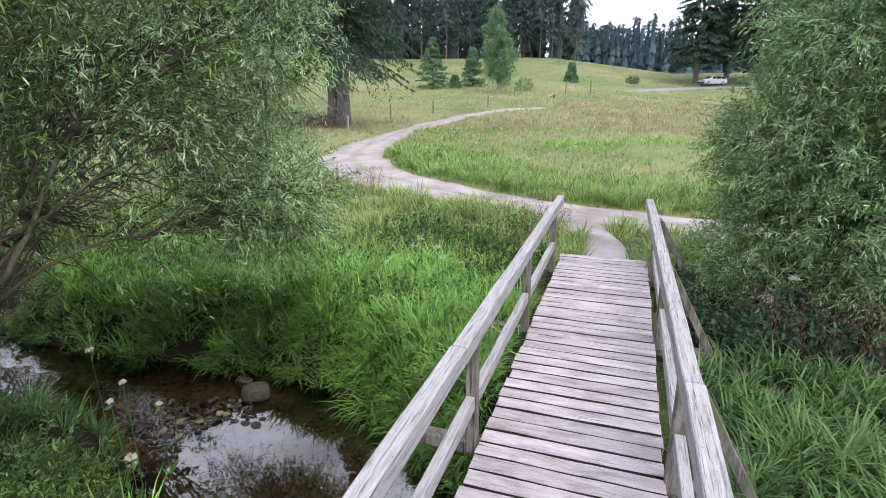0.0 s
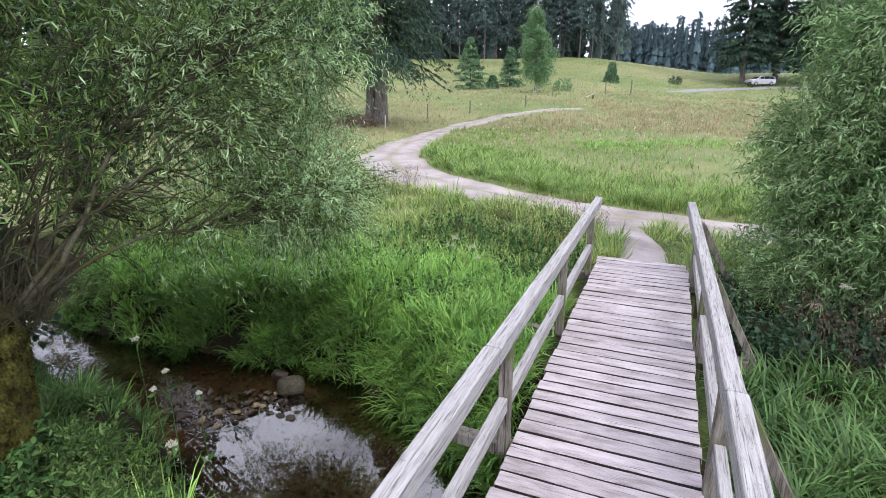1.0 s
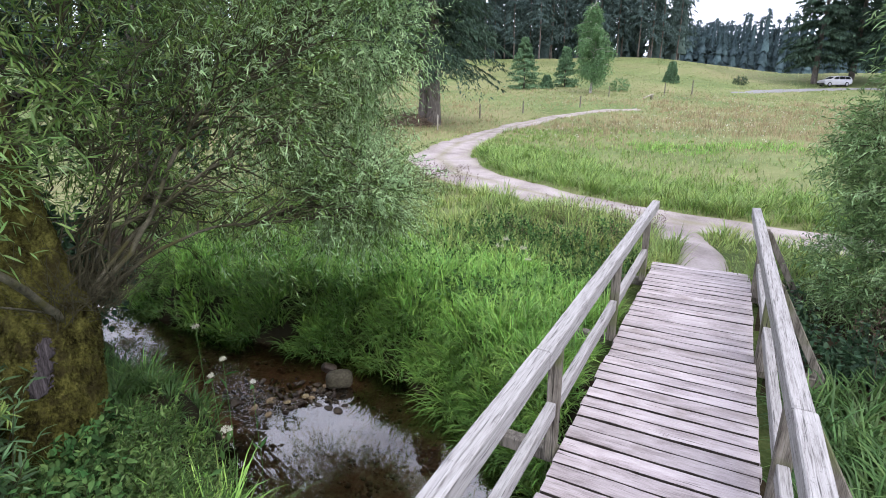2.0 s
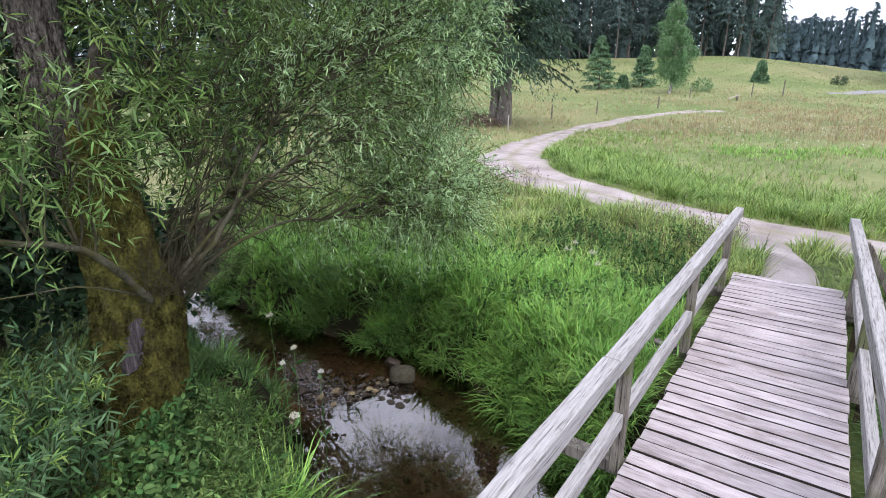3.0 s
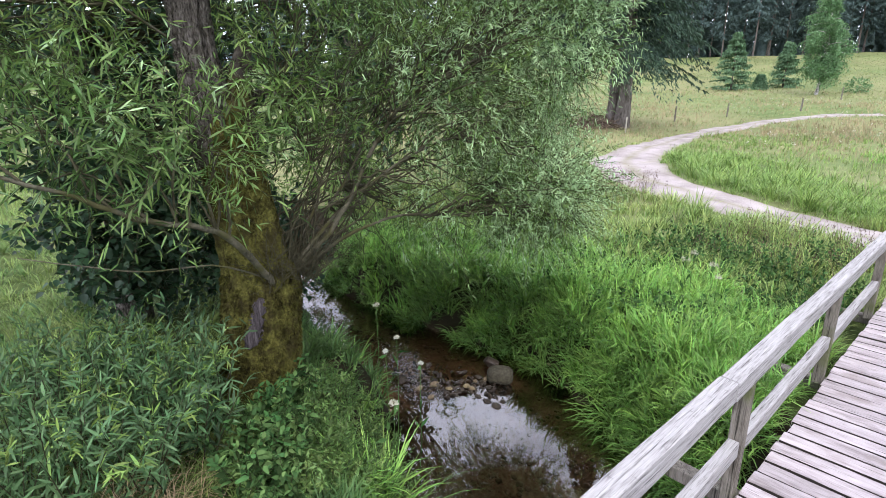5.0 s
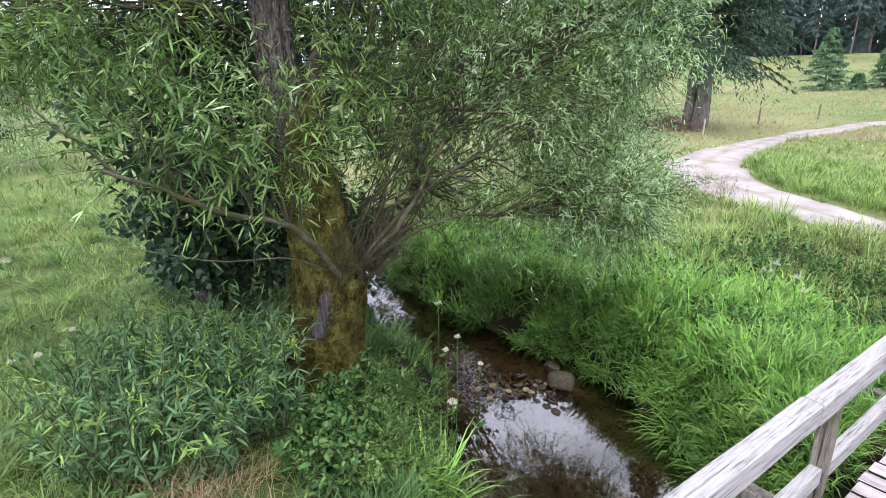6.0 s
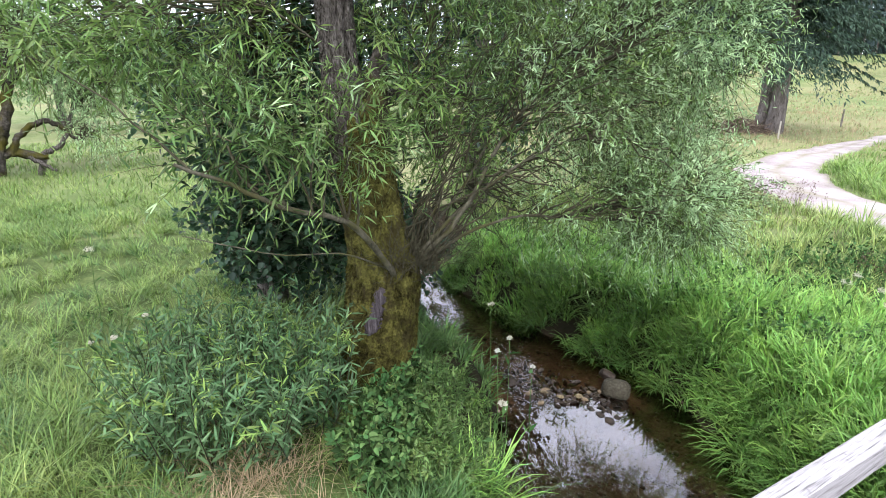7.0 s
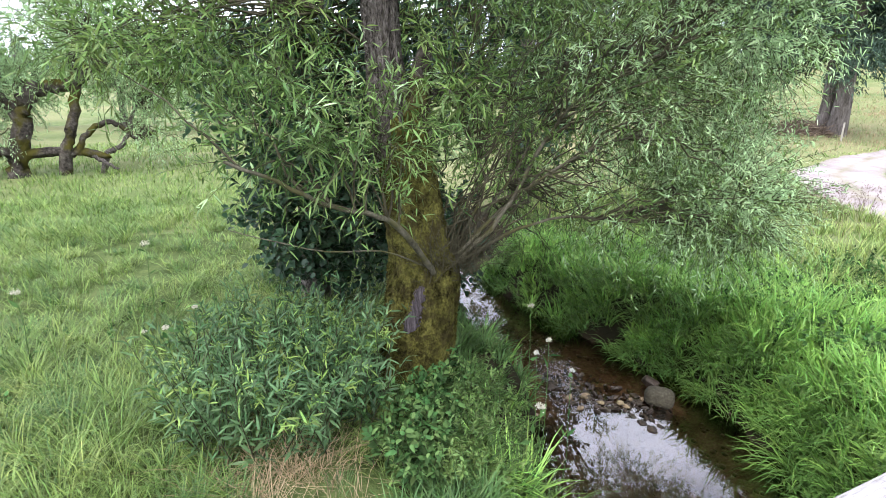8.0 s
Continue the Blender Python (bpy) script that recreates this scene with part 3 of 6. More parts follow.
# ---------------------------------------------------------------- the lie of the land
WATER_Z = -1.0
STREAM = np.array([(-60, 22, .25), (-30, 10.5, .25), (-20, 7.4, .25), (-12, 5.0, .22), (-8, 4.28, .32), (-6.8, 4.08, .5), (-5.9, 3.95, .66), (-5.1, 3.93, .84), (-4.4, 3.89, .85), (-3.75, 3.95, .95),
                   (-3.1, 3.69, 1.08), (-2.33, 3.15, 1.08), (-1.15, 2.42, 1.08), (.5, 1.6, .9), (3, 1.1, .9), (8, .8, .9), (20, 2, .9), (60, -5, .9)])
ROAD = np.array([(40, 6.0, 1.1), (14, 10.6, 1.1), (6, 11.6, 1.05), (2, 12.1, 1.0), (0.3, 12.35, 1.0), (-1.4, 12.75, 1.0), (-3.6, 13.55, 1.05), (-5.8, 14.3, 1.1), (-8.2, 16.2, 1.35),
                 (-10.2, 18.6, 1.4), (-11.3, 21.6, 1.25), (-12.4, 25.5, 1.05), (-13.5, 31.0, 0.95), (-13.8, 37.2, 0.85), (-12.0, 43.5, 0.8), (-9.8, 47.5, 0.7), (-7.5, 50.0, .5)])
SPUR = np.array([(-0.15, 7.9, .40), (-0.12, 9.0, .34), (-0.35, 10.2, .36), (-0.8, 11.4, .55), (-1.6, 12.6, .8)])


def line_off(line, x, y):
    """Distance from a line of varying half-width: negative inside."""
    best = np.full(np.shape(x), 1e9)
    for (ax, ay, aw), (bx, by, bw) in zip(line[:-1], line[1:]):
        dx, dy = bx - ax, by - ay
        s = np.clip(((x - ax) * dx + (y - ay) * dy) / (dx * dx + dy * dy), 0, 1)
        best = np.minimum(best, np.hypot(x - ax - s * dx, y - ay - s * dy) - (aw + (bw - aw) * s))
    return best


def step(a, b, v):
    s = np.clip((v - a) / (b - a), 0, 1)
    return s * s * (3 - 2 * s)


def rolling(x, y):
    return (np.sin(x * 0.9 + 0.7 * np.sin(y * 0.6)) * np.cos(y * 0.75 + 1.1) * 0.05 + np.sin(x * 0.23 + 1.2) * np.cos(y * 0.19) * 0.10
            + np.sin(x * 2.7 + y * 1.3) * np.cos(y * 2.2 - x) * 0.018)


def land(x, y):
    """Height of the ground."""
    x, y = np.asarray(x, float), np.asarray(y, float)
    r, az = np.hypot(x, y), np.degrees(np.arctan2(-x, y))
    hill = np.interp(r, (0, 24, 40, 75, 100, 130, 200, 400, 2600), (-.3, -.3, .1, 2.4, 5.0, 9.3, 11.5, 18, 45))
    vale = np.interp(r, (0, 24, 40, 75, 95, 105, 122, 135, 160, 300, 600, 2600), (-.3, -.3, .0, 1.4, 2.2, 3.0, 5.3, 5.5, 5.6, 8, 14, 45))
    flat = np.interp(r, (0, 30, 60, 110, 250, 600, 2600), (-.3, -.35, -.1, 3, 14, 30, 45))
    k = step(-5.0, 9.0, az)
    m = step(38, 62, az) + step(-170, -120, -np.abs(az)) * 0
    h = (vale * (1 - k) + hill * k) * (1 - m) + flat * m
    h = h + rolling(x, y) * np.interp(r, (0, 30, 200, 2600), (1, 1.5, 1.6, 8))
    rd = np.minimum(line_off(ROAD, x, y), line_off(SPUR, x, y))
    h = h - 0.06 * (1 - step(0.0, 0.5, rd))
    # the spur is raised to meet the deck
    h = h + 0.22 * np.exp(-((x + 0.15) ** 2 / 1.2 + (y - 8.6) ** 2 / 2.0))
    d = line_off(STREAM, x, y) + 0.10 * np.sin(x * 3.1 + y) + 0.06 * np.sin(x * 7 - y * 5)
    bed = -1.16 + 0.05 * np.sin(x * 4.0) * np.sin(y * 5.0 + x) + 0.02 * np.exp(-((x + 4.05) ** 2 / 0.35 + (y - 3.95) ** 2 / 0.25))
    riffle = np.exp(-((x + 4.15) ** 2 / 0.55 + (y - 3.9) ** 2 / 0.4))
    bed = bed + riffle * (0.0 + 0.035 * np.sin(x * 23 + 3 * np.sin(y * 17)) * np.sin(y * 27 + 2 * np.sin(x * 19)))
    return bed + (h - bed) * step(-0.12, 0.6, d)


def ground_points(n, r0, r1, az0, az1, power=1.3):
    """Scattered places round the camera's spot on the bridge, thinning outwards."""
    u = RNG.random(n)
    e = 2 - power
    r = (r0**e + u * (r1**e - r0**e)) ** (1 / e)
    a = np.radians(az0 + (az1 - az0) * RNG.random(n))
    return -r * np.sin(a), r * np.cos(a), r


# ---------------------------------------------------------------- ground, road and water
def build_ground():
    r = np.concatenate([np.concatenate([[0.01], np.arange(0.2, 10, 0.1)]), np.arange(10, 30, 0.28), np.arange(30, 56, 0.5), np.arange(56, 150, 1.6), 150 * 1.08 ** np.arange(0, 38)])
    a = np.concatenate([np.arange(-42, 128, 0.75), np.arange(128, 318, 3.5)])
    rr, aa = np.meshgrid(r, np.radians(a), indexing="ij")
    x, y = -rr * np.sin(aa), rr * np.cos(aa)
    v = np.stack([x, y, land(x, y)], -1).reshape(-1, 3)
    nr, na = len(r), len(a)
    i, j = np.meshgrid(np.arange(nr - 1), np.arange(na), indexing="ij")
    q = np.stack([i * na + j, (i + 1) * na + j, (i + 1) * na + (j + 1) % na, i * na + (j + 1) % na], -1).reshape(-1, 4)[:, ::-1]
    me = array_mesh("ground", v, q, smooth=True)
    me.materials.append(M_ground)
    me.materials.append(M_bed)
    mid = v[q].mean(1)
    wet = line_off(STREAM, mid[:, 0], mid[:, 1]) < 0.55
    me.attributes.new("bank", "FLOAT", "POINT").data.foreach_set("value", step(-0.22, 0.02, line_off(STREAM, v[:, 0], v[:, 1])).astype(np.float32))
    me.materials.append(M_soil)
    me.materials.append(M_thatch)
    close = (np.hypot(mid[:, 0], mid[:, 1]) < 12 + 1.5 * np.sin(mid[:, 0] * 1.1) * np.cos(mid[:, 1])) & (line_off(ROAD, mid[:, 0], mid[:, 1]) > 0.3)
    # dark soil beside the stream and under the osier stands in for shade
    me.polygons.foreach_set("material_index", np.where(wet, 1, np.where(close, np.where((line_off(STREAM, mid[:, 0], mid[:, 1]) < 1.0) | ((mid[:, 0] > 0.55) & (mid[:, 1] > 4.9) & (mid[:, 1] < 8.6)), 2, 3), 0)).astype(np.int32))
    tagged(new("ground", me), "green meadow land with a cut stream bed and grassy banks", "ground", kind="structure")


def ribbon(line, across, lift, spread, seed, every=0.35):
    """A strip laid on the land along a line, with uneven edges."""
    pts = [line[0]]
    for a, b in zip(line[:-1], line[1:]):
        n = max(1, int(np.hypot(*(b - a)[:2]) / every))
        pts += [a + (b - a) * k / n for k in range(1, n + 1)]
    p = np.array(pts)
    for _ in range(int(2.5 / every)):
        p[1:-1] = (p[:-2] + 2 * p[1:-1] + p[2:]) / 4
    t = unit(np.gradient(p[:, :2], axis=0))
    nrm = np.stack([-t[:, 1], t[:, 0]], -1)
    s = np.linspace(-1, 1, across)
    k = np.arange(len(p))
    wob = 1 + spread * np.stack([np.sin(k * 0.31 + seed) * 0.6 + np.sin(k * 0.83 + seed * 2) * 0.4, np.sin(k * 0.37 + seed + 2) * 0.6 + np.sin(k * 0.97 + seed) * 0.4], -1)
    w = np.where(s[None] < 0, wob[:, :1], wob[:, 1:]) * p[:, 2:3] * s[None]
    xy = p[:, None, :2] + nrm[:, None] * w[..., None]
    z = land(xy[..., 0], xy[..., 1]) + lift + 0.0009 * np.hypot(xy[..., 0], xy[..., 1]) - 0.05 * (np.abs(s[None]) > 0.99)
    v = np.concatenate([xy, z[..., None]], -1).reshape(-1, 3)
    i, j = np.meshgrid(np.arange(len(p) - 1), np.arange(across - 1), indexing="ij")
    q = np.stack([i * across + j, (i + 1) * across + j, (i + 1) * across + j + 1, i * across + j + 1], -1).reshape(-1, 4)
    return v, q


def build_roads():
    for name, line, mat, lab in (("road", ROAD, M_gravel, "pale pinkish gravel farm track curving through the meadow"), ("footpath", SPUR, M_gravel, "short gravel path from the bridge deck to the track")):
        v, q = ribbon(line, 9, 0.015 if name == "road" else 0.03, 0.12, 1.0)
        me = array_mesh(name, v, q, smooth=True)
        me.materials.append(mat)
        s = np.linspace(-1, 1, 9)
        verge = np.clip(np.abs(s) ** 4 * 1.2 + (1.1 * np.exp(-(s / 0.16) ** 2) if name == "road" else 0 * s), 0, 1.2)
        me.attributes.new("verge", "FLOAT", "POINT").data.foreach_set("value", np.tile(verge, len(v) // 9).astype(np.float32))
        tagged(new(name, me), lab, "road", kind="structure")
    far = np.array([(-1.2, 83, 0.3), (0.6, 86, 0.8), (2.6, 89.5, 1.1), (6.4, 96.0, 1.3), (12.5, 100.6, 1.5), (28, 100, 1.6), (45, 95, 1.6)])
    v, q = ribbon(far, 5, 0.0, 0.03, 3.0, 1.0)
    me = array_mesh("road_2", v, q, smooth=True)
    me.materials.append(M_asphalt)
    tagged(new("road_2", me), "grey asphalt lane beside the parked car", "road", kind="structure")


def build_water():
    pts = STREAM.copy()
    pts[:, 2] += 0.35
    v, q = ribbon(pts, 13, 0, 0.0, 0.0, 0.2)
    v[:, 2] = WATER_Z
    me = array_mesh("water", v, q)
    me.materials.append(M_water)
    # shallow and broken between the bend and the trunk
    x, y = v[:, 0], v[:, 1]
    riffle = (1 - step(-4.1, -3.45, x - 0.45 * (y - 3.9))) * (0.35 + 0.65 * step(-6.4, -5.2, x))
    me.attributes.new("riffle", "FLOAT", "POINT").data.foreach_set("value", riffle.astype(np.float32))
    tagged(new("water", me), "shallow brown stream water reflecting the cloudy sky", "water", kind="structure")


# ---------------------------------------------------------------- footbridge
DECK_L, DECK_R, DECK_END = -0.742, 0.448, 7.88
POST_Y = (1.07, 3.08, 5.09, 7.08)


def build_bridge():
    rnd = random.Random(3)
    bridge = thing("footbridge", "weathered grey wooden footbridge with plank deck over the stream", "bridge")
    kinds = []
    for k in range(9):
        bm = box(DECK_R - DECK_L + 0.02 * rnd.random(), 0.125 + 0.012 * rnd.random(), 0.06, bevel=0.0045, wear=0.005, cuts=8)
        me = bpy.data.meshes.new("plank")
        bm.to_mesh(me)
        bm.free()
        me.materials.append(M_deck)
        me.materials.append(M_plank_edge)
        # side and under faces are painted dark to deepen the gaps between planks
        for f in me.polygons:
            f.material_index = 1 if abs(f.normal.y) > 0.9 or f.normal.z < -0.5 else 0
        kinds.append(me)
    y = -1.3
    while y < DECK_END - 0.1:
        p = part("plank", kinds[rnd.randrange(9)], M_deck, bridge)
        p.location = ((DECK_L + DECK_R) / 2 + 0.016 * (rnd.random() - 0.5), y + 0.075, -0.03 + 0.008 * (rnd.random() - 0.5))
        p.rotation_euler = (0.010 * (rnd.random() - 0.5), 0.006 * (rnd.random() - 0.5), 0.010 * (rnd.random() - 0.5) + (math.pi if rnd.random() < 0.5 else 0))
        y += 0.1515
    for x in (-0.52, 0.22):
        part("beam", box(0.16, DECK_END + 1.4, 0.24, (x, DECK_END / 2 - 0.7, -0.185), 0.01), M_post, bridge)
    for py in POST_Y:
        # the cross beams stick out past both rails and carry the posts
        part("cross_beam", box(2.2, 0.10, 0.10, (-0.10, py + 0.092, -0.112), 0.008, wear=0.004, cuts=6), M_post, bridge)
        ln = math.hypot(0.43, 0.80)
        part("brace", box(0.07, 0.045, ln, (0.745, py + 0.068, 0.325), 0.006, Matrix.Rotation(-math.atan2(0.43, 0.80), 4, "Y"), wear=0.002), M_post, bridge)
    joint = 2.71
    # side, post's middle and breadth, rail's middle and breadth at the near end and at the far end, far tip
    for side, px, pw, near, far, tip in ((-1, -0.803, 0.076, (-0.792, 0.096), (-0.797, 0.094), 7.66), (1, 0.492, 0.092, (0.480, 0.104), (0.4, 0.09), 7.77)):
        for py in POST_Y:
            part("post", box(pw, 0.082, 0.85, (px, py, 0.355), 0.006, wear=0.003, cuts=5), M_post, bridge)
        # top rail in two lengths with a half-lapped joint
        part("top_rail", box(near[1], joint + 1.2, 0.124, (near[0], (joint - 1.2) / 2 - 0.002, 0.838), 0.008, wear=0.004, cuts=14), M_rail, bridge)
        start = near[0] - 0.004 * side
        ln = math.hypot(tip - joint, far[0] - start)
        turn = Matrix.Rotation(-math.atan2(far[0] - start, tip - joint), 4, "Z")
        part("top_rail", box((near[1] + far[1]) / 2, ln, 0.122, ((start + far[0]) / 2, (joint + tip) / 2 + 0.004, 0.834), 0.008, turn, wear=0.005, cuts=18), M_rail, bridge)
        part("rail_joint", box(0.048, 0.115, 0.012, (near[0] - 0.024 * side, joint + 0.057, 0.8925), 0.003, wear=0.001), M_rail, bridge)
        ends = (-1.2,) + POST_Y + (tip - 0.1,)
        for a, b in zip(ends[:-1], ends[1:]):
            if b - a < 0.8:
                continue
            part("middle_rail", box(0.064, b - a - 0.086, 0.104, (px, (a + b) / 2, 0.318), 0.006, wear=0.003, cuts=8), M_rail, bridge)
    part("sill", box(1.3, 0.18, 0.22, (-0.16, DECK_END - 0.12, -0.185), 0.01), M_post, bridge)


build_ground()
build_roads()
build_water()
build_bridge()


# ---------------------------------------------------------------- trees
def spruce_geo(height, radius, bare, branches, per, leaf, droop=0.35, trunk_r=0.22, seed=1, slim=0.8, narrow=0.36, core=0.0):
    """A trunk and a crown of drooping branches with hanging needle sprays."""
    trunk, crown = Geo(), Geo()
    z = np.linspace(-0.3, height, 9)
    tube(trunk, np.stack([0.06 * np.sin(z * 0.5 + seed), 0.06 * np.cos(z * 0.4 + seed), z], -1), trunk_r * (1.02 - z / height) + 0.02, 8, 0.06)
    f = np.sort(RNG.random(branches) ** 0.9)
    ln = radius * (1 - f) ** slim * (0.6 + 0.55 * RNG.random(branches)) + 0.25
    zz = bare + (height - bare) * f
    az = RNG.random(branches) * 2 * np.pi
    out = np.stack([np.cos(az), np.sin(az), np.zeros(branches)], -1)
    s = 0.12 + 0.88 * RNG.random((branches, per)) ** 0.8
    pos = out[:, None] * (ln[:, None] * s)[..., None]
    pos[..., 2] = zz[:, None] + ln[:, None] * (0.12 * s - droop * s**2)
    side = np.stack([-out[:, 1], out[:, 0], np.zeros(branches)], -1)
    pos += side[:, None] * ((RNG.random((branches, per)) - 0.5) * 0.35 * ln[:, None] * s)[..., None]
    way = out[:, None] * 0.6 + side[:, None] * (RNG.random((branches, per, 1)) - 0.5) * 1.6 - np.array([0, 0, 0.45]) + RNG.normal(size=(branches, per, 3)) * 0.25
    n = branches * per
    size = leaf * (0.6 + 0.8 * RNG.random(n))
    add_leaves(crown, pos.reshape(-1, 3), way.reshape(-1, 3), size, size * narrow, fold=0.3, droop=0.25)
    if core:
        # the dense inside of a far tree: ragged tiers round the trunk
        for k in range(5):
            z0 = bare + (height - bare) * (k / 5.0 - 0.02)
            z1 = min(height, z0 + (height - bare) * 0.36)
            r0 = radius * core * (1 - k / 5.0) ** slim + 0.15
            a9 = np.arange(9) / 9 * 2 * np.pi + k
            rim = np.stack([np.cos(a9) * r0 * (0.7 + 0.5 * RNG.random(9)), np.sin(a9) * r0 * (0.7 + 0.5 * RNG.random(9)), z0 - 0.09 * height * RNG.random(9)], -1)
            j = np.arange(9)
            crown.add(np.concatenate([rim, [[0, 0, z1]]]), np.stack([j, (j + 1) % 9, np.full(9, 9)], -1))
    if core:
        return trunk, crown
    m = max(40, branches // 2)
    zt = bare + (height - bare) * (0.55 + 0.45 * RNG.random(m))
    a2 = RNG.random(m) * 2 * np.pi
    w2 = np.stack([np.cos(a2), np.sin(a2), 0.5 * np.ones(m)], -1)
    add_leaves(crown, np.stack([0 * zt, 0 * zt, zt], -1), w2, 0.5 * leaf + radius * 0.5 * (1 - (zt - bare) / (height - bare)), 0.3 * leaf)
    return trunk, crown


def conifer(name, label, at, geo, needle, turn=0.0, group="", bark=None):
    trunk, crown = geo
    t = thing(name, label, "tree", at, group)
    t.rotation_euler = (0, 0, turn)
    part("trunk", trunk, bark or M_spruce_bark, t, smooth=True)
    part("crown", crown, needle, t)
    return t


def polar(az, r, lift=0.0):
    x, y = -r * math.sin(radians(az)), r * math.cos(radians(az))
    return (x, y, float(land(x, y)) + lift)


def build_forest():
    rnd = random.Random(11)
    models = []
    for k in range(4):
        geo = spruce_geo(24 + 2.2 * k, 3.0 + 0.3 * k, 3.6 + 1.6 * (k % 3), 210, 17, 0.58, 0.35, 0.15, k, narrow=0.32)
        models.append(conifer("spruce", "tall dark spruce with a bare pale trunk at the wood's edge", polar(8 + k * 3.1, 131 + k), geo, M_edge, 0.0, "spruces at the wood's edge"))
    az = 5.7
    while az < 46:
        m = models[rnd.randrange(4)]
        p = polar(az, 129 + 9 * rnd.random())
        copy_thing(m, pose(*p, 0, 0, 360 * rnd.random()))
        az += 0.9 + 0.7 * rnd.random()
    # the depth of the wood
    trunks, crowns = Geo(), Geo()
    for row in range(3):
        az = 5.6 + 0.3 * row
        while az < 60:
            tr, cr = spruce_geo(24 + 6 * rnd.random() + 1.5 * row, 3.4, 0.2 if row > 0 else 2.5, 90, 6, 1.05, 0.35, 0.22, row, core=0.5)
            p = np.array(polar(az, 141 + 9 * row + 5 * rnd.random()))
            for g, src in ((trunks, tr), (crowns, cr)):
                g.add(np.concatenate(src.v) + p, np.concatenate(src.f))
            az += 1.5 + 0.6 * rnd.random()
    wood = thing("spruce_wood", "dense dark spruce wood on the hillside", "woods", kind="stuff")
    part("trunks", trunks, M_wood_bark, wood)
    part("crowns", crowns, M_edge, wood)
    # wooded ridge far beyond the valley, and woods round the rest of the valley
    ridge = Geo()
    for az0, az1, r0, rows, hgt in ((-14, 8, 262, 3, 21), (60, 86, 190, 2, 18), (86, 128, 190, 1, 9)):
        for row in range(rows):
            az = az0
            while az < az1:
                tr, cr = spruce_geo(hgt * (0.8 + 0.3 * rnd.random() + (0.025 * max(0, 4 - az) if r0 > 200 else 0)), 3.3, 0.4, 80, 5, 1.1, 0.25, 0.2, row, slim=0.95, core=0.7)
                p = np.array(polar(az, r0 + 30 * row + 12 * rnd.random()))
                ridge.add(np.concatenate(cr.v) + p, np.concatenate(cr.f))
                az += (0.52 if r0 > 200 else 1.3) * (0.7 + 0.6 * rnd.random())
    tagged(part("distant_woods", ridge, M_forest), "spruce woods on a far ridge, haze painted into their blue-green", "woods", kind="stuff")


def build_near_conifers():
    # the twin-stemmed spruce beside the track
    big = thing("spruce", "huge twin-trunked spruce beside the gravel track", "tree", polar(29.67, 38.0))
    for dx, h, r in ((-0.38, 27, 0.33), (0.36, 29, 0.38)):
        g = Geo()
        z = np.linspace(-0.4, h, 14)
        tube(g, np.stack([dx * (1 + 0.012 * z) + 0.05 * np.sin(z), 0.1 * np.sin(z * 0.4), z], -1), r * (1.0 - z / h) ** 0.8 + 0.03 + 0.12 * np.exp(-(z + 0.4) * 1.6), 12, 0.05, 5)
        part("trunk", g, M_spruce_bark, big, smooth=True)
    _, crown = spruce_geo(28, 5.0, 5.0, 420, 80, 0.25, 0.5, 0.3, 5, narrow=0.26)
    _, skirt = spruce_geo(13, 5.1, 3.6, 260, 160, 0.25, 0.45, 0.3, 6, slim=0.3, narrow=0.26)
    crown.add(np.concatenate(skirt.v), np.concatenate(skirt.f))
    part("crown", crown, M_spruce, big)
    # young spruces on the hill
    for az, r, h, rad in ((19.9, 76, 6.7, 2.75), (15.8, 80, 5.4, 1.9), (17.6, 77.5, 1.9, 0.7), (5.95, 86, 2.9, 0.85)):
        conifer("young_spruce", "young bushy spruce growing alone on the meadow slope", polar(az, r, -0.1), spruce_geo(h, rad, 0.1, 240, 34, 0.27, 0.12, 0.09, r, slim=0.95, narrow=0.34), M_spruce_young, 0.0, "young spruces")
    # spruces over the parked car
    for az, r, h, rad, bare in ((-5.4, 109, 25, 5.2, 2.6), (-7.95, 113, 28, 5.0, 3.0), (-10.6, 107, 25, 5.2, 2.6)):
        conifer("spruce", "broad dark spruce shading the parked car", polar(az, r), spruce_geo(h, rad, bare, 420, 60, 0.5, 0.28, 0.42, r, slim=0.5, narrow=0.34), M_spruce, 0.0, "spruces by the parked car")


def build_birch():
    b = thing("birch_tree", "slender light-green birch on the meadow slope", "tree", polar(13.3, 71))
    g, c, w = Geo(), Geo(), Geo()
    z = np.linspace(-0.3, 10.8, 10)
    tube(g, np.stack([0.25 * np.sin(z * 0.35), 0.1 * np.sin(z * 0.5), z], -1), 0.17 * (1.02 - z / 11.0), 8)
    for k in range(80):
        z0 = 1.6 + 8.8 * RNG.random()
        a = RNG.random() * 6.28
        ln = (4.3 * math.sin(min(1, (z0 - 0.4) / 5) * 1.57) * (1.12 - z0 / 11)) * (0.35 + 0.95 * RNG.random())
        ln = min(ln, 2.6) * (0.85 + 0.3 * math.sin(1.9 * z0 + 2 * math.sin(a)) * math.cos(a * 2 + 0.7 * z0))
        tip = np.array([math.cos(a) * ln + 0.35 * math.sin(z0 * 0.5), math.sin(a) * ln, z0 * 0.9 + 0.35 * ln])
        p = bend((0, 0, z0), tip, 0.2, 0.08)
        tube(g, p, np.linspace(0.045, 0.012, 6), 4)
        n = 34
        s = 0.25 + 0.75 * RNG.random(n)
        st = np.array([0, 0, z0]) + (tip - np.array([0, 0, z0])) * s[:, None]
        add_leafy_twigs(c, None, st, RNG.normal(size=(n, 3)) * 0.5 + np.array([0, 0, -0.5]), 0.95, 11, 0.19, 0.14, 0.5)
    part("trunk", g, M_birch_bark, b, smooth=True)
    part("crown", c, M_birch, b)


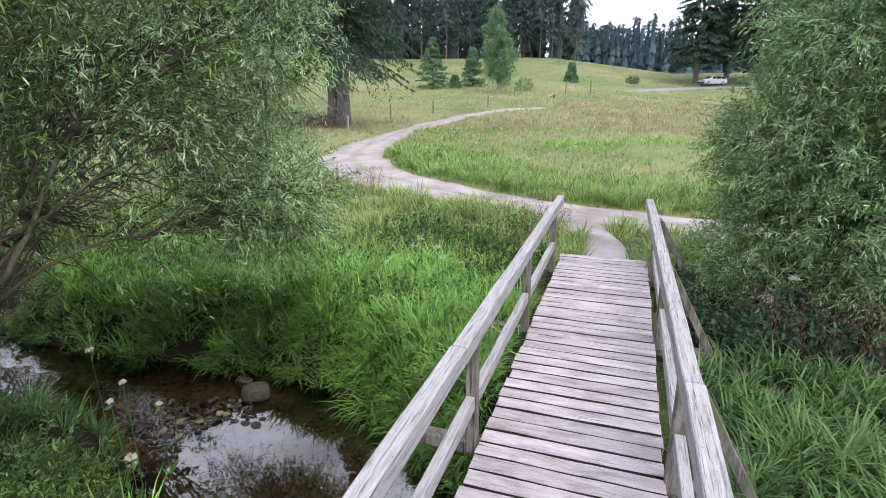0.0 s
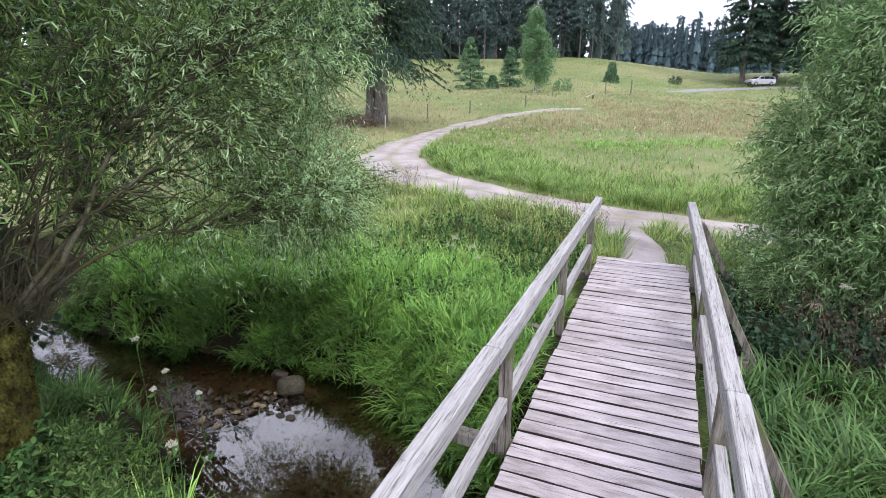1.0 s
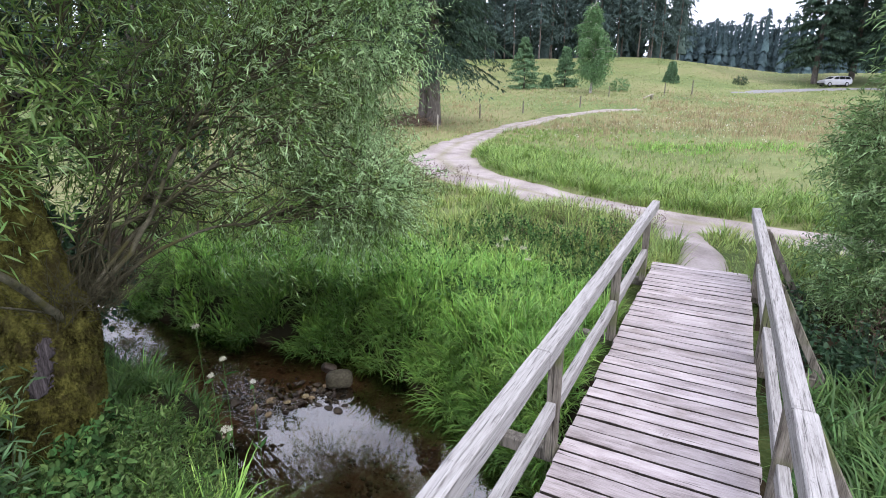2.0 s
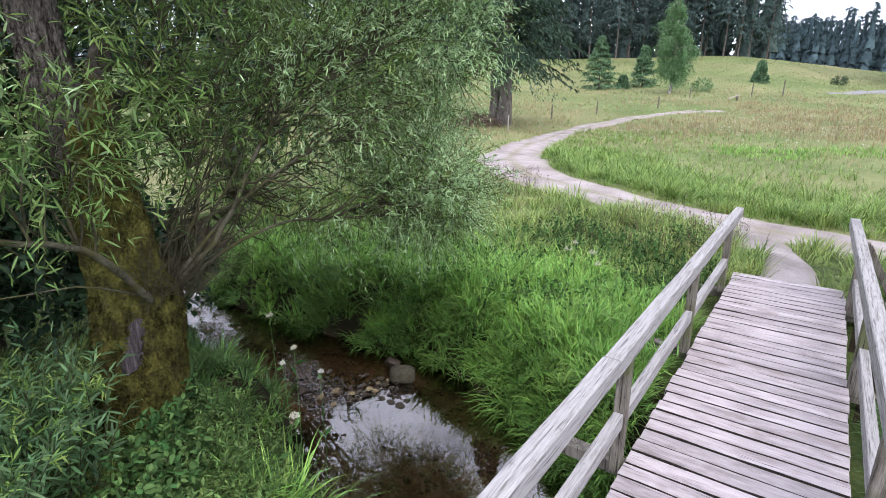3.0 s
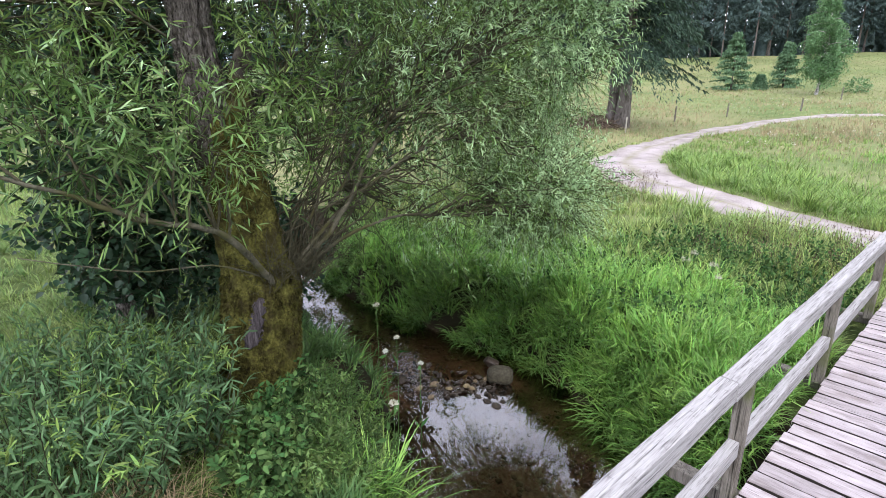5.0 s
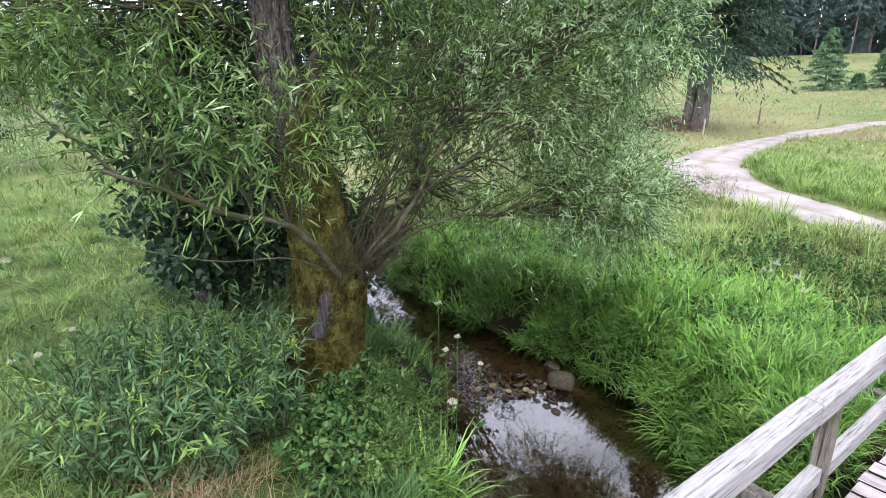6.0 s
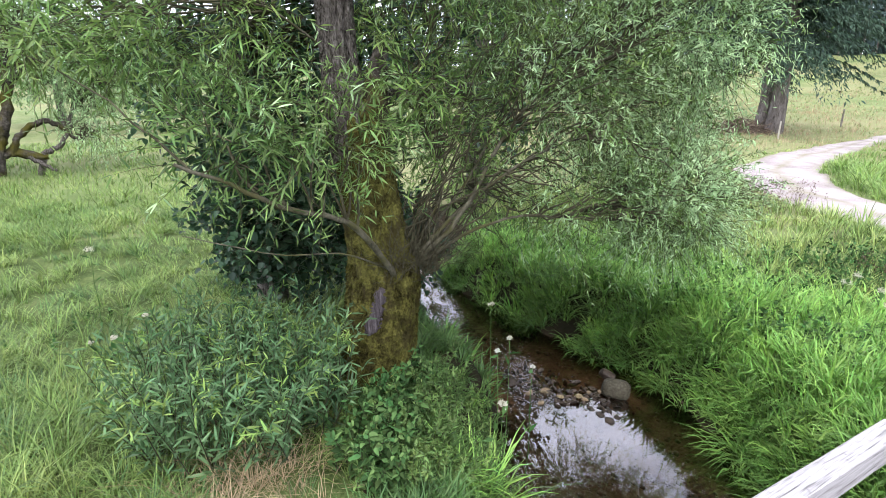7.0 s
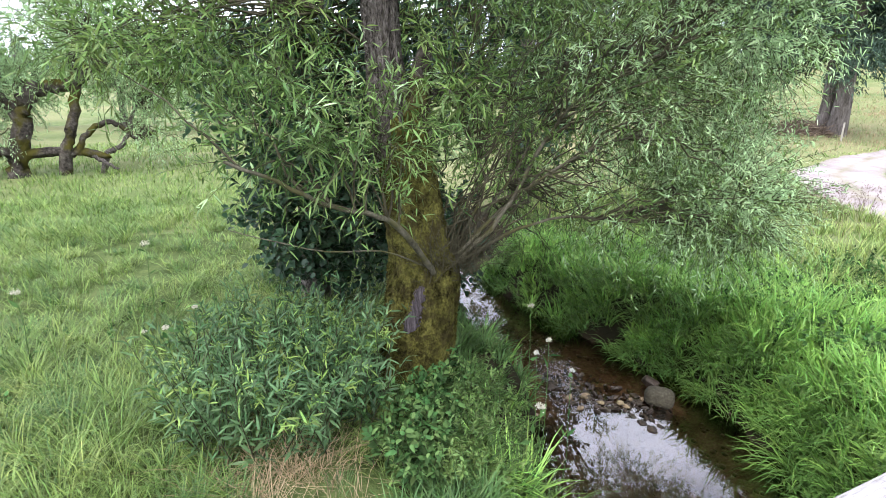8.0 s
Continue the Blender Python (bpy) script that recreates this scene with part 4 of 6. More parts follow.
LEFT_CROWN = (  # centre, half-sizes, twigs, leaf length
    ((-3.75, 3.45, 2.55), (0.8, 0.8, 0.75), 270, 0.088),
    ((-3.45, 4.65, 2.85), (0.55, 0.6, 0.6), 430, 0.088),
    ((-3.5, 4.6, 1.32), (0.65, 0.65, 0.5), 420, 0.088),
    ((-4.05, 4.35, 2.1), (0.5, 0.6, 0.65), 330, 0.088),
    ((-4.6, 5.6, 2.0), (0.7, 0.7, 0.65), 360, 0.088),
    ((-3.75, 3.65, 1.35), (0.55, 0.6, 0.42), 130, 0.088),
    ((-4.0, 2.9, 3.5), (1.2, 1.3, 0.7), 420, 0.1),
    ((-3.5, 4.6, 3.8), (0.85, 0.9, 0.6), 260, 0.088),
    ((-4.3, 1.7, 4.1), (1.1, 1.0, 0.6), 240, 0.1),
    ((-5.2, 3.0, 2.75), (0.7, 1.0, 0.85), 120, 0.1),
    ((-3.78, 1.2, 1.95), (0.35, 0.5, 0.32), 120, 0.1),
    ((-3.85, 0.6, 2.05), (0.4, 0.42, 0.4), 90, 0.1),
    ((-4.8, -0.05, 2.68), (0.6, 0.55, 0.32), 130, 0.1),
    ((-5.0, -0.5, 2.66), (0.5, 0.4, 0.22), 60, 0.1),
    ((-3.75, 4.85, 0.95), (0.42, 0.38, 0.28), 200, 0.088),
    ((-4.25, 2.6, 1.95), (0.5, 0.6, 0.55), 40, 0.1),
    ((-5.3, 3.3, 1.9), (0.6, 0.8, 0.6), 80, 0.1),
    ((-4.5, 0.5, 2.85), (0.6, 0.65, 0.5), 150, 0.1),
    # clumps above 5 m are out of view, added to shade what lies below
    ((-4.5, 2.4, 5.1), (1.6, 1.9, 0.9), 300, 0.1),
    ((-5.0, 1.8, 6.6), (1.3, 1.5, 0.9), 130, 0.1),
    ((-5.35, 4.7, 2.9), (0.6, 0.6, 0.8), 190, 0.088),
    ((-4.7, 2.3, 6.2), (2.5, 2.7, 1.3), 430, 0.2),
    # the next two clumps are added to keep reflected sky off the pool
    ((-5.9, 8.3, 5.1), (1.3, 1.2, 0.6), 420, 0.12),
    ((-6.2, 6.5, 3.1), (0.9, 0.9, 0.9), 260, 0.1),
    ((-4.6, 3.4, 0.95), (0.35, 0.5, 0.3), 22, 0.088),
    ((-4.0, 2.0, 2.4), (0.25, 0.28, 0.35), 70, 0.1),
)


def build_willow():
    tree = thing("willow_tree", "old pollard willow with a moss-covered trunk on the stream bank", "tree", (0, 0, 0))
    base = Geo()
    zk = (-0.8, -0.5, -0.25, -0.07, 0.28, 0.61, 0.77, 0.9, 1.14, 1.64, 2.05, 2.3)
    mid_x = (-4.31, -4.305, -4.296, -4.287, -4.27, -4.255, -4.255, -4.262, -4.278, -4.30, -4.315, -4.325)
    mid_y = (1.67, 1.678, 1.70, 1.722, 1.764, 1.80, 1.80, 1.78, 1.745, 1.69, 1.65, 1.63)
    z = np.linspace(-0.8, 0.9, 60)
    c = np.stack([np.interp(z, zk, mid_x), np.interp(z, zk, mid_y), z], -1)
    tube(base, c, np.interp(z, zk, (0.42, 0.385, 0.362, 0.35, 0.328, 0.318, 0.31, 0.27, 0.255, 0.24, 0.24, 0.2)), 84, 0.022, 0, furrow=0.04)
    trunk = part("trunk", base, M_moss, tree, "broad trunk coated in olive-brown moss", smooth=True)
    # a wound in the bark: a narrow strip that widens below
    scar = Geo()
    zz, uu = np.meshgrid(np.linspace(0.26, 0.7, 34), np.linspace(-1, 1, 13), indexing="ij")
    half = np.interp(zz, (0.26, 0.3, 0.36, 0.44, 0.56, 0.66, 0.7), (0.06, 0.22, 0.24, 0.19, 0.18, 0.14, 0.04)) * (1 + 0.22 * np.sin(zz * 83 + uu * 2) * np.sin(zz * 31 + uu) + 0.25 * np.sign(uu) * np.sin(zz * 47 + 1.0) * np.sin(zz * 113) + 0.2 * (RNG.random(zz.shape) - 0.5))
    ang = np.interp(zz, (0.26, 0.34, 0.46, 0.7), (-0.70, -0.66, -0.54, -0.48)) + uu * half
    rad = np.interp(zz, zk, (0.42, 0.385, 0.362, 0.35, 0.328, 0.318, 0.31, 0.27, 0.255, 0.24, 0.24, 0.2)) * 1.05 + 0.014 * (1 - uu**2) - 0.012 * np.abs(uu) ** 3 + 0.006 * np.sin(zz * 70 + uu * 13)
    v = np.stack([np.interp(zz, zk, mid_x) + rad * np.cos(ang), np.interp(zz, zk, mid_y) + rad * np.sin(ang), zz], -1).reshape(-1, 3)
    a, b = np.meshgrid(np.arange(33), np.arange(12), indexing="ij")
    q = np.stack([a * 13 + b, a * 13 + b + 1, a * 13 + b + 14, a * 13 + b + 13], -1).reshape(-1, 4)
    mid = np.abs(b.ravel() - 5.5) < 3.6
    q = q[mid | (RNG.random(len(q)) < 0.5)]
    scar.add(v, np.concatenate([q[:, [0, 1, 2]], q[:, [0, 2, 3]]]))
    part("bark_scar", scar, M_scar, trunk, "bare purplish-grey wound in the bark")
    # moss hangs in short tufts from the trunk's face
    tufts = Geo()
    n = 5200
    zt, at = -0.55 + 1.4 * RNG.random(n), -0.393 + (RNG.random(n) - 0.5) * 3.3
    inside = (np.abs(at - np.interp(zt, (0.26, 0.34, 0.46, 0.7), (-0.70, -0.66, -0.54, -0.48))) < 0.17) & (zt > 0.27) & (zt < 0.69)
    patchy = np.sin(zt * 9 + 2 * np.sin(at * 5)) * np.cos(at * 7 + zt * 4) > -0.45
    zt, at = zt[~inside & patchy], at[~inside & patchy]
    rt = np.interp(zt, zk, (0.42, 0.385, 0.362, 0.35, 0.328, 0.318, 0.31, 0.27, 0.255, 0.24, 0.24, 0.2))
    out = np.stack([np.cos(at), np.sin(at), 0 * at], -1)
    add_leaves(tufts, np.stack([np.interp(zt, zk, mid_x), np.interp(zt, zk, mid_y), zt], -1) + out * rt[:, None], out * 0.8 + RNG.normal(size=out.shape) * 0.5 - np.array([0, 0, 0.4]), 0.034, 0.011, droop=0.4)
    tagged(part("moss", tufts, M_moss, trunk, "short tufts of olive moss"), kind="stuff")
    sleeve = Geo()
    zs = np.linspace(0.8, 2.22, 44)
    tube(sleeve, np.stack([np.interp(zs, zk, mid_x), np.interp(zs, zk, mid_y), zs], -1), np.interp(zs, zk, (0.42, 0.385, 0.362, 0.35, 0.328, 0.318, 0.31, 0.275, 0.255, 0.235, 0.17, 0.05)), 64, 0.03, 5, furrow=0.06)
    part("upper_trunk", sleeve, M_moss, tree, "upper trunk with olive moss over furrowed bark", smooth=True)
    stem = Geo()
    zs = np.linspace(1.75, 5.2, 50)
    zk2 = (1.7, 2.1, 2.56, 2.9, 3.5, 4.2, 5.2)
    tube(stem, np.stack([np.interp(zs, zk2, (-4.33, -4.345, -4.363, -4.37, -4.42, -4.5, -4.6)), np.interp(zs, zk2, (1.6, 1.56, 1.52, 1.505, 1.48, 1.45, 1.4)), zs], -1),
         np.interp(zs, zk2, (0.17, 0.16, 0.132, 0.128, 0.115, 0.09, 0.04)), 72, 0.05, 5, furrow=0.16)
    part("stem", stem, M_bark, tree, "furrowed grey-brown bark", smooth=True)
    stub = Geo()
    tube(stub, [(-4.28, 1.72, 1.6), (-4.26, 1.78, 2.0), (-4.29, 1.78, 2.25), (-4.34, 1.83, 2.45), (-4.42, 1.9, 2.6), (-4.52, 1.98, 2.72)], (0.13, 0.12, 0.095, 0.075, 0.05, 0.02), 48, 0.06, 4, furrow=0.18)
    part("stem", stub, M_crook, tree, "slanting second stem with flaking bark", smooth=True)
    limbs = (
        ([(-4.0, 1.78, 0.75), (-3.9, 1.7, 0.9), (-3.76, 1.42, 1.29), (-3.74, 1.13, 1.42), (-3.75, 0.88, 1.49), (-3.76, 0.54, 1.68), (-3.78, 0.2, 1.84)], 0.074),
        ([(-4.15, 2.0, 0.75), (-3.94, 2.37, 1.17), (-3.9, 2.62, 1.56), (-3.91, 2.79, 1.84), (-3.86, 3.02, 2.17), (-3.75, 3.46, 2.45), (-3.4, 4.2, 2.8)], 0.06),
        ([(-4.12, 2.02, 0.75), (-3.97, 2.51, 1.09), (-3.85, 3.04, 1.2), (-3.77, 3.58, 1.11), (-3.3, 4.3, 1.2)], 0.04),
        ([(-4.2, 2.0, 0.8), (-4.06, 2.37, 1.5), (-4.22, 2.29, 1.78), (-4.4, 2.15, 2.22), (-4.3, 2.4, 3.0)], 0.035),
        ([(-4.45, 1.6, 2.2), (-4.6, 2.0, 2.27), (-4.75, 2.5, 2.29), (-4.72, 3.2, 2.36), (-4.6, 3.8, 2.7)], 0.092),
        ([(-4.75, 2.5, 2.3), (-4.85, 2.8, 2.58), (-4.9, 3.1, 3.1)], 0.06),
        ([(-4.1, 2.0, 0.8), (-4.0, 2.45, 1.3), (-3.75, 3.0, 1.75), (-3.5, 3.6, 1.95)], 0.045),
        ([(-4.2, 2.02, 0.85), (-4.2, 2.6, 1.4), (-4.35, 3.1, 2.0), (-4.5, 3.5, 2.6)], 0.04),
        ([(-4.02, 1.8, 0.8), (-3.8, 1.3, 1.1), (-3.75, 0.8, 1.15), (-3.9, 0.2, 1.35)], 0.02),
        ([(-4.5, 1.5, 2.6), (-4.2, 0.9, 2.9), (-4.0, 0.3, 3.1), (-4.1, -0.4, 3.1)], 0.025),
        ([(-4.5, 1.5, 2.9), (-4.1, 2.2, 3.4), (-3.7, 3.2, 3.6), (-3.3, 4.3, 3.7)], 0.07),
    )
    nodes = []
    for pts, r in limbs:
        g = Geo()
        p = np.array(pts)
        k = np.linspace(0, len(p) - 1, len(p) * 3)
        q = np.stack([np.interp(k, np.arange(len(p)), p[:, i]) for i in range(3)], -1)
        q[1:-1] = (q[:-2] + 2 * q[1:-1] + q[2:]) / 4 + (RNG.random((len(q) - 2, 3)) - 0.5) * r * 0.35
        tube(g, q, np.linspace(r * 0.38, r * 0.15, len(q)) * (1 + 0.12 * RNG.random(len(q))), 10, 0.1)
        part("limb", g, M_bark if r > 0.09 else M_limb, tree, smooth=True)
        nodes.append(q[3:])
    nodes = np.concatenate(nodes)
    wood, green, pale, light = Geo(), Geo(), Geo(), Geo()
    for centre, radii, count, leaf in LEFT_CROWN:
        # small crowded leaves over the stream, longer ones on the young growth towards the meadow
        small = centre[1] > 2.0 and leaf < 0.15
        count = int(count * (1.45 if small else 1.0))
        pts, d = in_ellipsoid(centre, radii, count, 0.25)
        # twigs in line between the camera and the stem are thinned, so it shows
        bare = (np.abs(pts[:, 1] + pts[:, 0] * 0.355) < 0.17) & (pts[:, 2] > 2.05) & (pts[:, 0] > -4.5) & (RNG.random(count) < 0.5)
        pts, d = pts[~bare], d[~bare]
        count = len(pts)
        way = d * 0.75 + RNG.normal(size=(count, 3)) * 0.45 + np.array([0.12, 0.0, 0.22])
        # more pale leaves over the stream: undersides, and sky highlights put into colour
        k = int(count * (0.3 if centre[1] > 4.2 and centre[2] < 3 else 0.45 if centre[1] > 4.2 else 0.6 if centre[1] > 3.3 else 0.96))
        ln = 0.28 + 0.35 * RNG.random(count)
        near = leaf < 0.15
        size = leaf * (0.98 if small else 1.28 if near else 1.1)
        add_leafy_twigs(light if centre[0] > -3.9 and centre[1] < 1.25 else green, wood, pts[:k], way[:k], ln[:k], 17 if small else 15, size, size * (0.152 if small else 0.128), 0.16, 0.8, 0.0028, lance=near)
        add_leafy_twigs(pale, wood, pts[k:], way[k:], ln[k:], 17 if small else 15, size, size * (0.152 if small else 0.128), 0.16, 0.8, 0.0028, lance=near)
        # thin boughs that carry the twigs
        for p in pts[:: max(1, count // (3 if centre[2] > 3.9 else 14 if small else 6))]:
            src = nodes[np.argmin(np.linalg.norm(nodes - (0.6 * p + 0.4 * np.array([-4.2, 1.9, 1.6])), axis=1))]
            tube(wood, bend(src, p, 0.08, 0.06, 7), np.linspace(0.011, 0.003, 7), 4, cap=False)
    # wiry stems that leave the head of the trunk and curve upwards
    for k in range(26):
        a = np.array([-4.1, 1.98, 0.78]) + (RNG.random(3) - 0.5) * np.array([0.3, 0.5, 0.16])
        b = np.array([-3.3 - 1.7 * RNG.random(), 2.1 + 2.2 * RNG.random(), 1.1 + 1.9 * RNG.random()])
        tube(wood, bend(a, b, 0.1 + 0.3 * RNG.random(), 0.12, 9), np.linspace(0.0085 + 0.004 * RNG.random(), 0.003, 9), 5, cap=False)
    # a nest of thin dead shoots at the fork
    for k in range(230):
        a = np.array([-4.07, 1.98, 0.78]) + (RNG.random(3) - 0.5) * np.array([0.36, 0.6, 0.2])
        b = a + np.array([0.2 * RNG.random() - 0.02, (RNG.random() - 0.42) * 0.9, 0.08 + 0.5 * RNG.random() ** 1.5])
        tube(wood, bend(a, b, 0.12 * (RNG.random() - 0.3), 0.05, 5), np.linspace(0.0034, 0.0014, 5), 3, cap=False)
    tagged(part("brushwood", wood, M_twig, tree), kind="stuff")
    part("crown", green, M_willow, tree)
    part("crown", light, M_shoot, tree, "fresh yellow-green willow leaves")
    part("crown", pale, M_willow_pale, tree, "pale willow leaves: silvery undersides and painted sky highlights")


def build_alder():
    tree = thing("alder_tree", "dark-leaved alder standing behind the willow", "tree", (0, 0, 0))
    g = Geo()
    tube(g, [(-6.93, 1.33, -0.6), (-6.9, 1.35, 0.3), (-6.95, 1.32, 1.4), (-7.08, 1.29, 2.7), (-7.2, 1.25, 4.0), (-7.3, 1.2, 6.0)], (0.2, 0.15, 0.13, 0.12, 0.1, 0.05), 12, 0.06, 4)
    part("trunk", g, M_bark, tree, smooth=True)
    wood, crown = Geo(), Geo()
    for centre, radii, count in (((-6.5, 1.4, 2.9), (1.3, 1.6, 1.3), 300), ((-6.0, 1.1, 1.1), (0.55, 0.6, 0.75), 330), ((-6.3, 1.7, 0.6), (0.6, 0.8, 0.6), 260), ((-7.0, 0.9, 3.5), (1.4, 1.5, 1.2), 300), ((-6.9, 1.9, 1.6), (1.0, 1.1, 0.9), 240),
                                 ((-6.8, 0.95, 2.2), (0.9, 0.7, 0.9), 180), ((-7.3, 3.2, 2.7), (0.8, 1.0, 1.2), 230), ((-6.5, 2.9, 0.35), (0.7, 0.6, 0.75), 240), ((-6.4, 4.1, 3.6), (1.0, 1.2, 0.6), 190), ((-7.5, 5.6, 2.2), (0.7, 0.8, 1.0), 150), ((-7.0, 2.6, 3.6), (1.6, 1.5, 1.2), 180), ((-6.8, 0.9, 4.3), (1.6, 1.7, 1.0), 200)):
        pts, d = in_ellipsoid(centre, radii, count, 0.2)
        add_leafy_twigs(crown, wood, pts, d * 0.7 + RNG.normal(size=(count, 3)) * 0.5, 0.35, 7, 0.11, 0.092, 0.25, 0.9, broad=True)
        for p in pts[:: max(1, count // 14)]:
            tube(wood, bend((-7.0, 1.3, max(0.4, p[2] - 0.6)), p, 0.1, 0.08), np.linspace(0.02, 0.006, 6), 4, cap=False)
    tagged(part("brushwood", wood, M_twig, tree), kind="stuff")
    part("crown", crown, M_dark, tree)


def build_screen_willow():
    # an added tree: its crown blocks the sky's reflection in the stream
    tree = thing("willow_tree", "tall willow added upstream to keep reflected sky off the stream", "tree", (-11.0, 7.2, float(land(-11.0, 7.2))))
    g = Geo()
    tube(g, [(0, 0, -0.4), (0.1, 0, 1.2), (0.0, 0.1, 3.0), (0.1, 0, 6.5)], (0.3, 0.24, 0.18, 0.05), 12, 0.05, 5)
    part("trunk", g, M_bark, tree, smooth=True)
    wood, crown = Geo(), Geo()
    for centre, radii, count in (((0.3, 0.2, 3.6), (2.3, 2.3, 1.4), 520), ((0.0, 0.4, 6.0), (1.9, 1.9, 1.5), 360), ((1.4, -0.9, 2.4), (1.2, 1.2, 0.9), 200), ((0.6, -0.5, 1.1), (1.3, 1.1, 1.0), 260), ((3.2, -0.2, 5.5), (1.3, 1.2, 0.6), 380)):
        pts, d = in_ellipsoid(centre, radii, count, 0.3)
        add_leafy_twigs(crown, wood, pts, d * 0.7 + RNG.normal(size=(count, 3)) * 0.5, 0.5, 10, 0.15, 0.038, 0.35, 0.8)
        for p in pts[:: max(1, count // 12)]:
            tube(wood, bend((0, 0, 2.0), p, 0.2, 0.12), np.linspace(0.05, 0.01, 6), 5, cap=False)
    tagged(part("brushwood", wood, M_twig, tree), kind="stuff")
    part("crown", crown, M_willow, tree)


def build_osier():
    bush = thing("willow_bush", "large grey-green osier bush crowding the bridge rail", "bush", (2.3, 7.3, 0))
    wood, crown, pale = Geo(), Geo(), Geo()
    off = np.array([2.3, 7.3, 0])
    for centre, radii, count in (((2.6, 7.4, 1.4), (1.4, 1.1, 1.0), 1500), ((1.85, 7.55, 1.75), (0.75, 0.75, 0.55), 560), ((2.2, 7.6, 2.55), (0.65, 0.7, 0.6), 420), ((3.0, 7.5, 3.0), (1.55, 1.3, 1.3), 1550), ((4.4, 6.9, 1.9), (1.4, 1.2, 1.9), 850),
                                 ((1.7, 7.6, 0.35), (0.65, 0.9, 0.6), 330), ((3.2, 8.2, 3.7), (1.5, 1.0, 1.1), 900), ((2.9, 8.4, 3.1), (1.0, 0.8, 1.1), 620), ((4.6, 7.4, 4.2), (1.8, 1.4, 1.2), 550), ((2.7, 6.6, 0.85), (1.0, 0.6, 0.5), 420), ((4.4, 5.9, 1.2), (1.0, 0.7, 0.8), 420), ((1.7, 6.9, 0.25), (0.6, 0.4, 0.4), 240), ((3.2, 6.4, 0.35), (0.9, 0.45, 0.4), 300)):
        pts, d = in_ellipsoid(np.array(centre) - off, radii, count, 0.5)
        way = d * 0.8 + RNG.normal(size=(count, 3)) * 0.45 + np.array([-0.1, -0.1, 0.1])
        # the rest are pale leaves: undersides, and sunlight painted as leaf colour
        k = int(count * 0.76)
        ln = 0.3 + 0.3 * RNG.random(count)
        add_leafy_twigs(crown, None, pts[:k], way[:k], ln[:k], 15, 0.112, 0.019, 0.3, 0.85)
        add_leafy_twigs(pale, wood, pts[k:], way[k:], ln[k:], 15, 0.112, 0.019, 0.3, 0.85)
        for p in pts[:: max(1, count // 10)]:
            root = np.array([0.6 * (RNG.random() - 0.2), 0.5 * (RNG.random() - 0.5), -0.6])
            tube(wood, bend(root, p, 0.2, 0.1, 7), np.linspace(0.014, 0.004, 7), 5, cap=False)
    # the crowded inside of the bush
    for centre, radii, count in (((2.5, 7.6, 1.2), (0.9, 0.8, 1.0), 420), ((3.2, 7.9, 3.0), (1.3, 0.9, 1.2), 700), ((4.3, 7.3, 2.2), (1.1, 0.9, 1.7), 420), ((4.2, 8.3, 4.3), (1.3, 0.9, 0.8), 320)):
        pts, d = in_ellipsoid(np.array(centre) - off, np.array(radii) * 0.8, count, 0.1)
        add_leafy_twigs(crown, None, pts, d + RNG.normal(size=(count, 3)) * 0.6, 0.35, 12, 0.12, 0.036, 0.3)
    tagged(part("brushwood", wood, M_twig, bush), kind="stuff")
    part("crown", crown, M_osier, bush)
    part("crown", pale, M_willow_pale, bush, "pale leaves: silvery undersides and painted sunlit leaves")


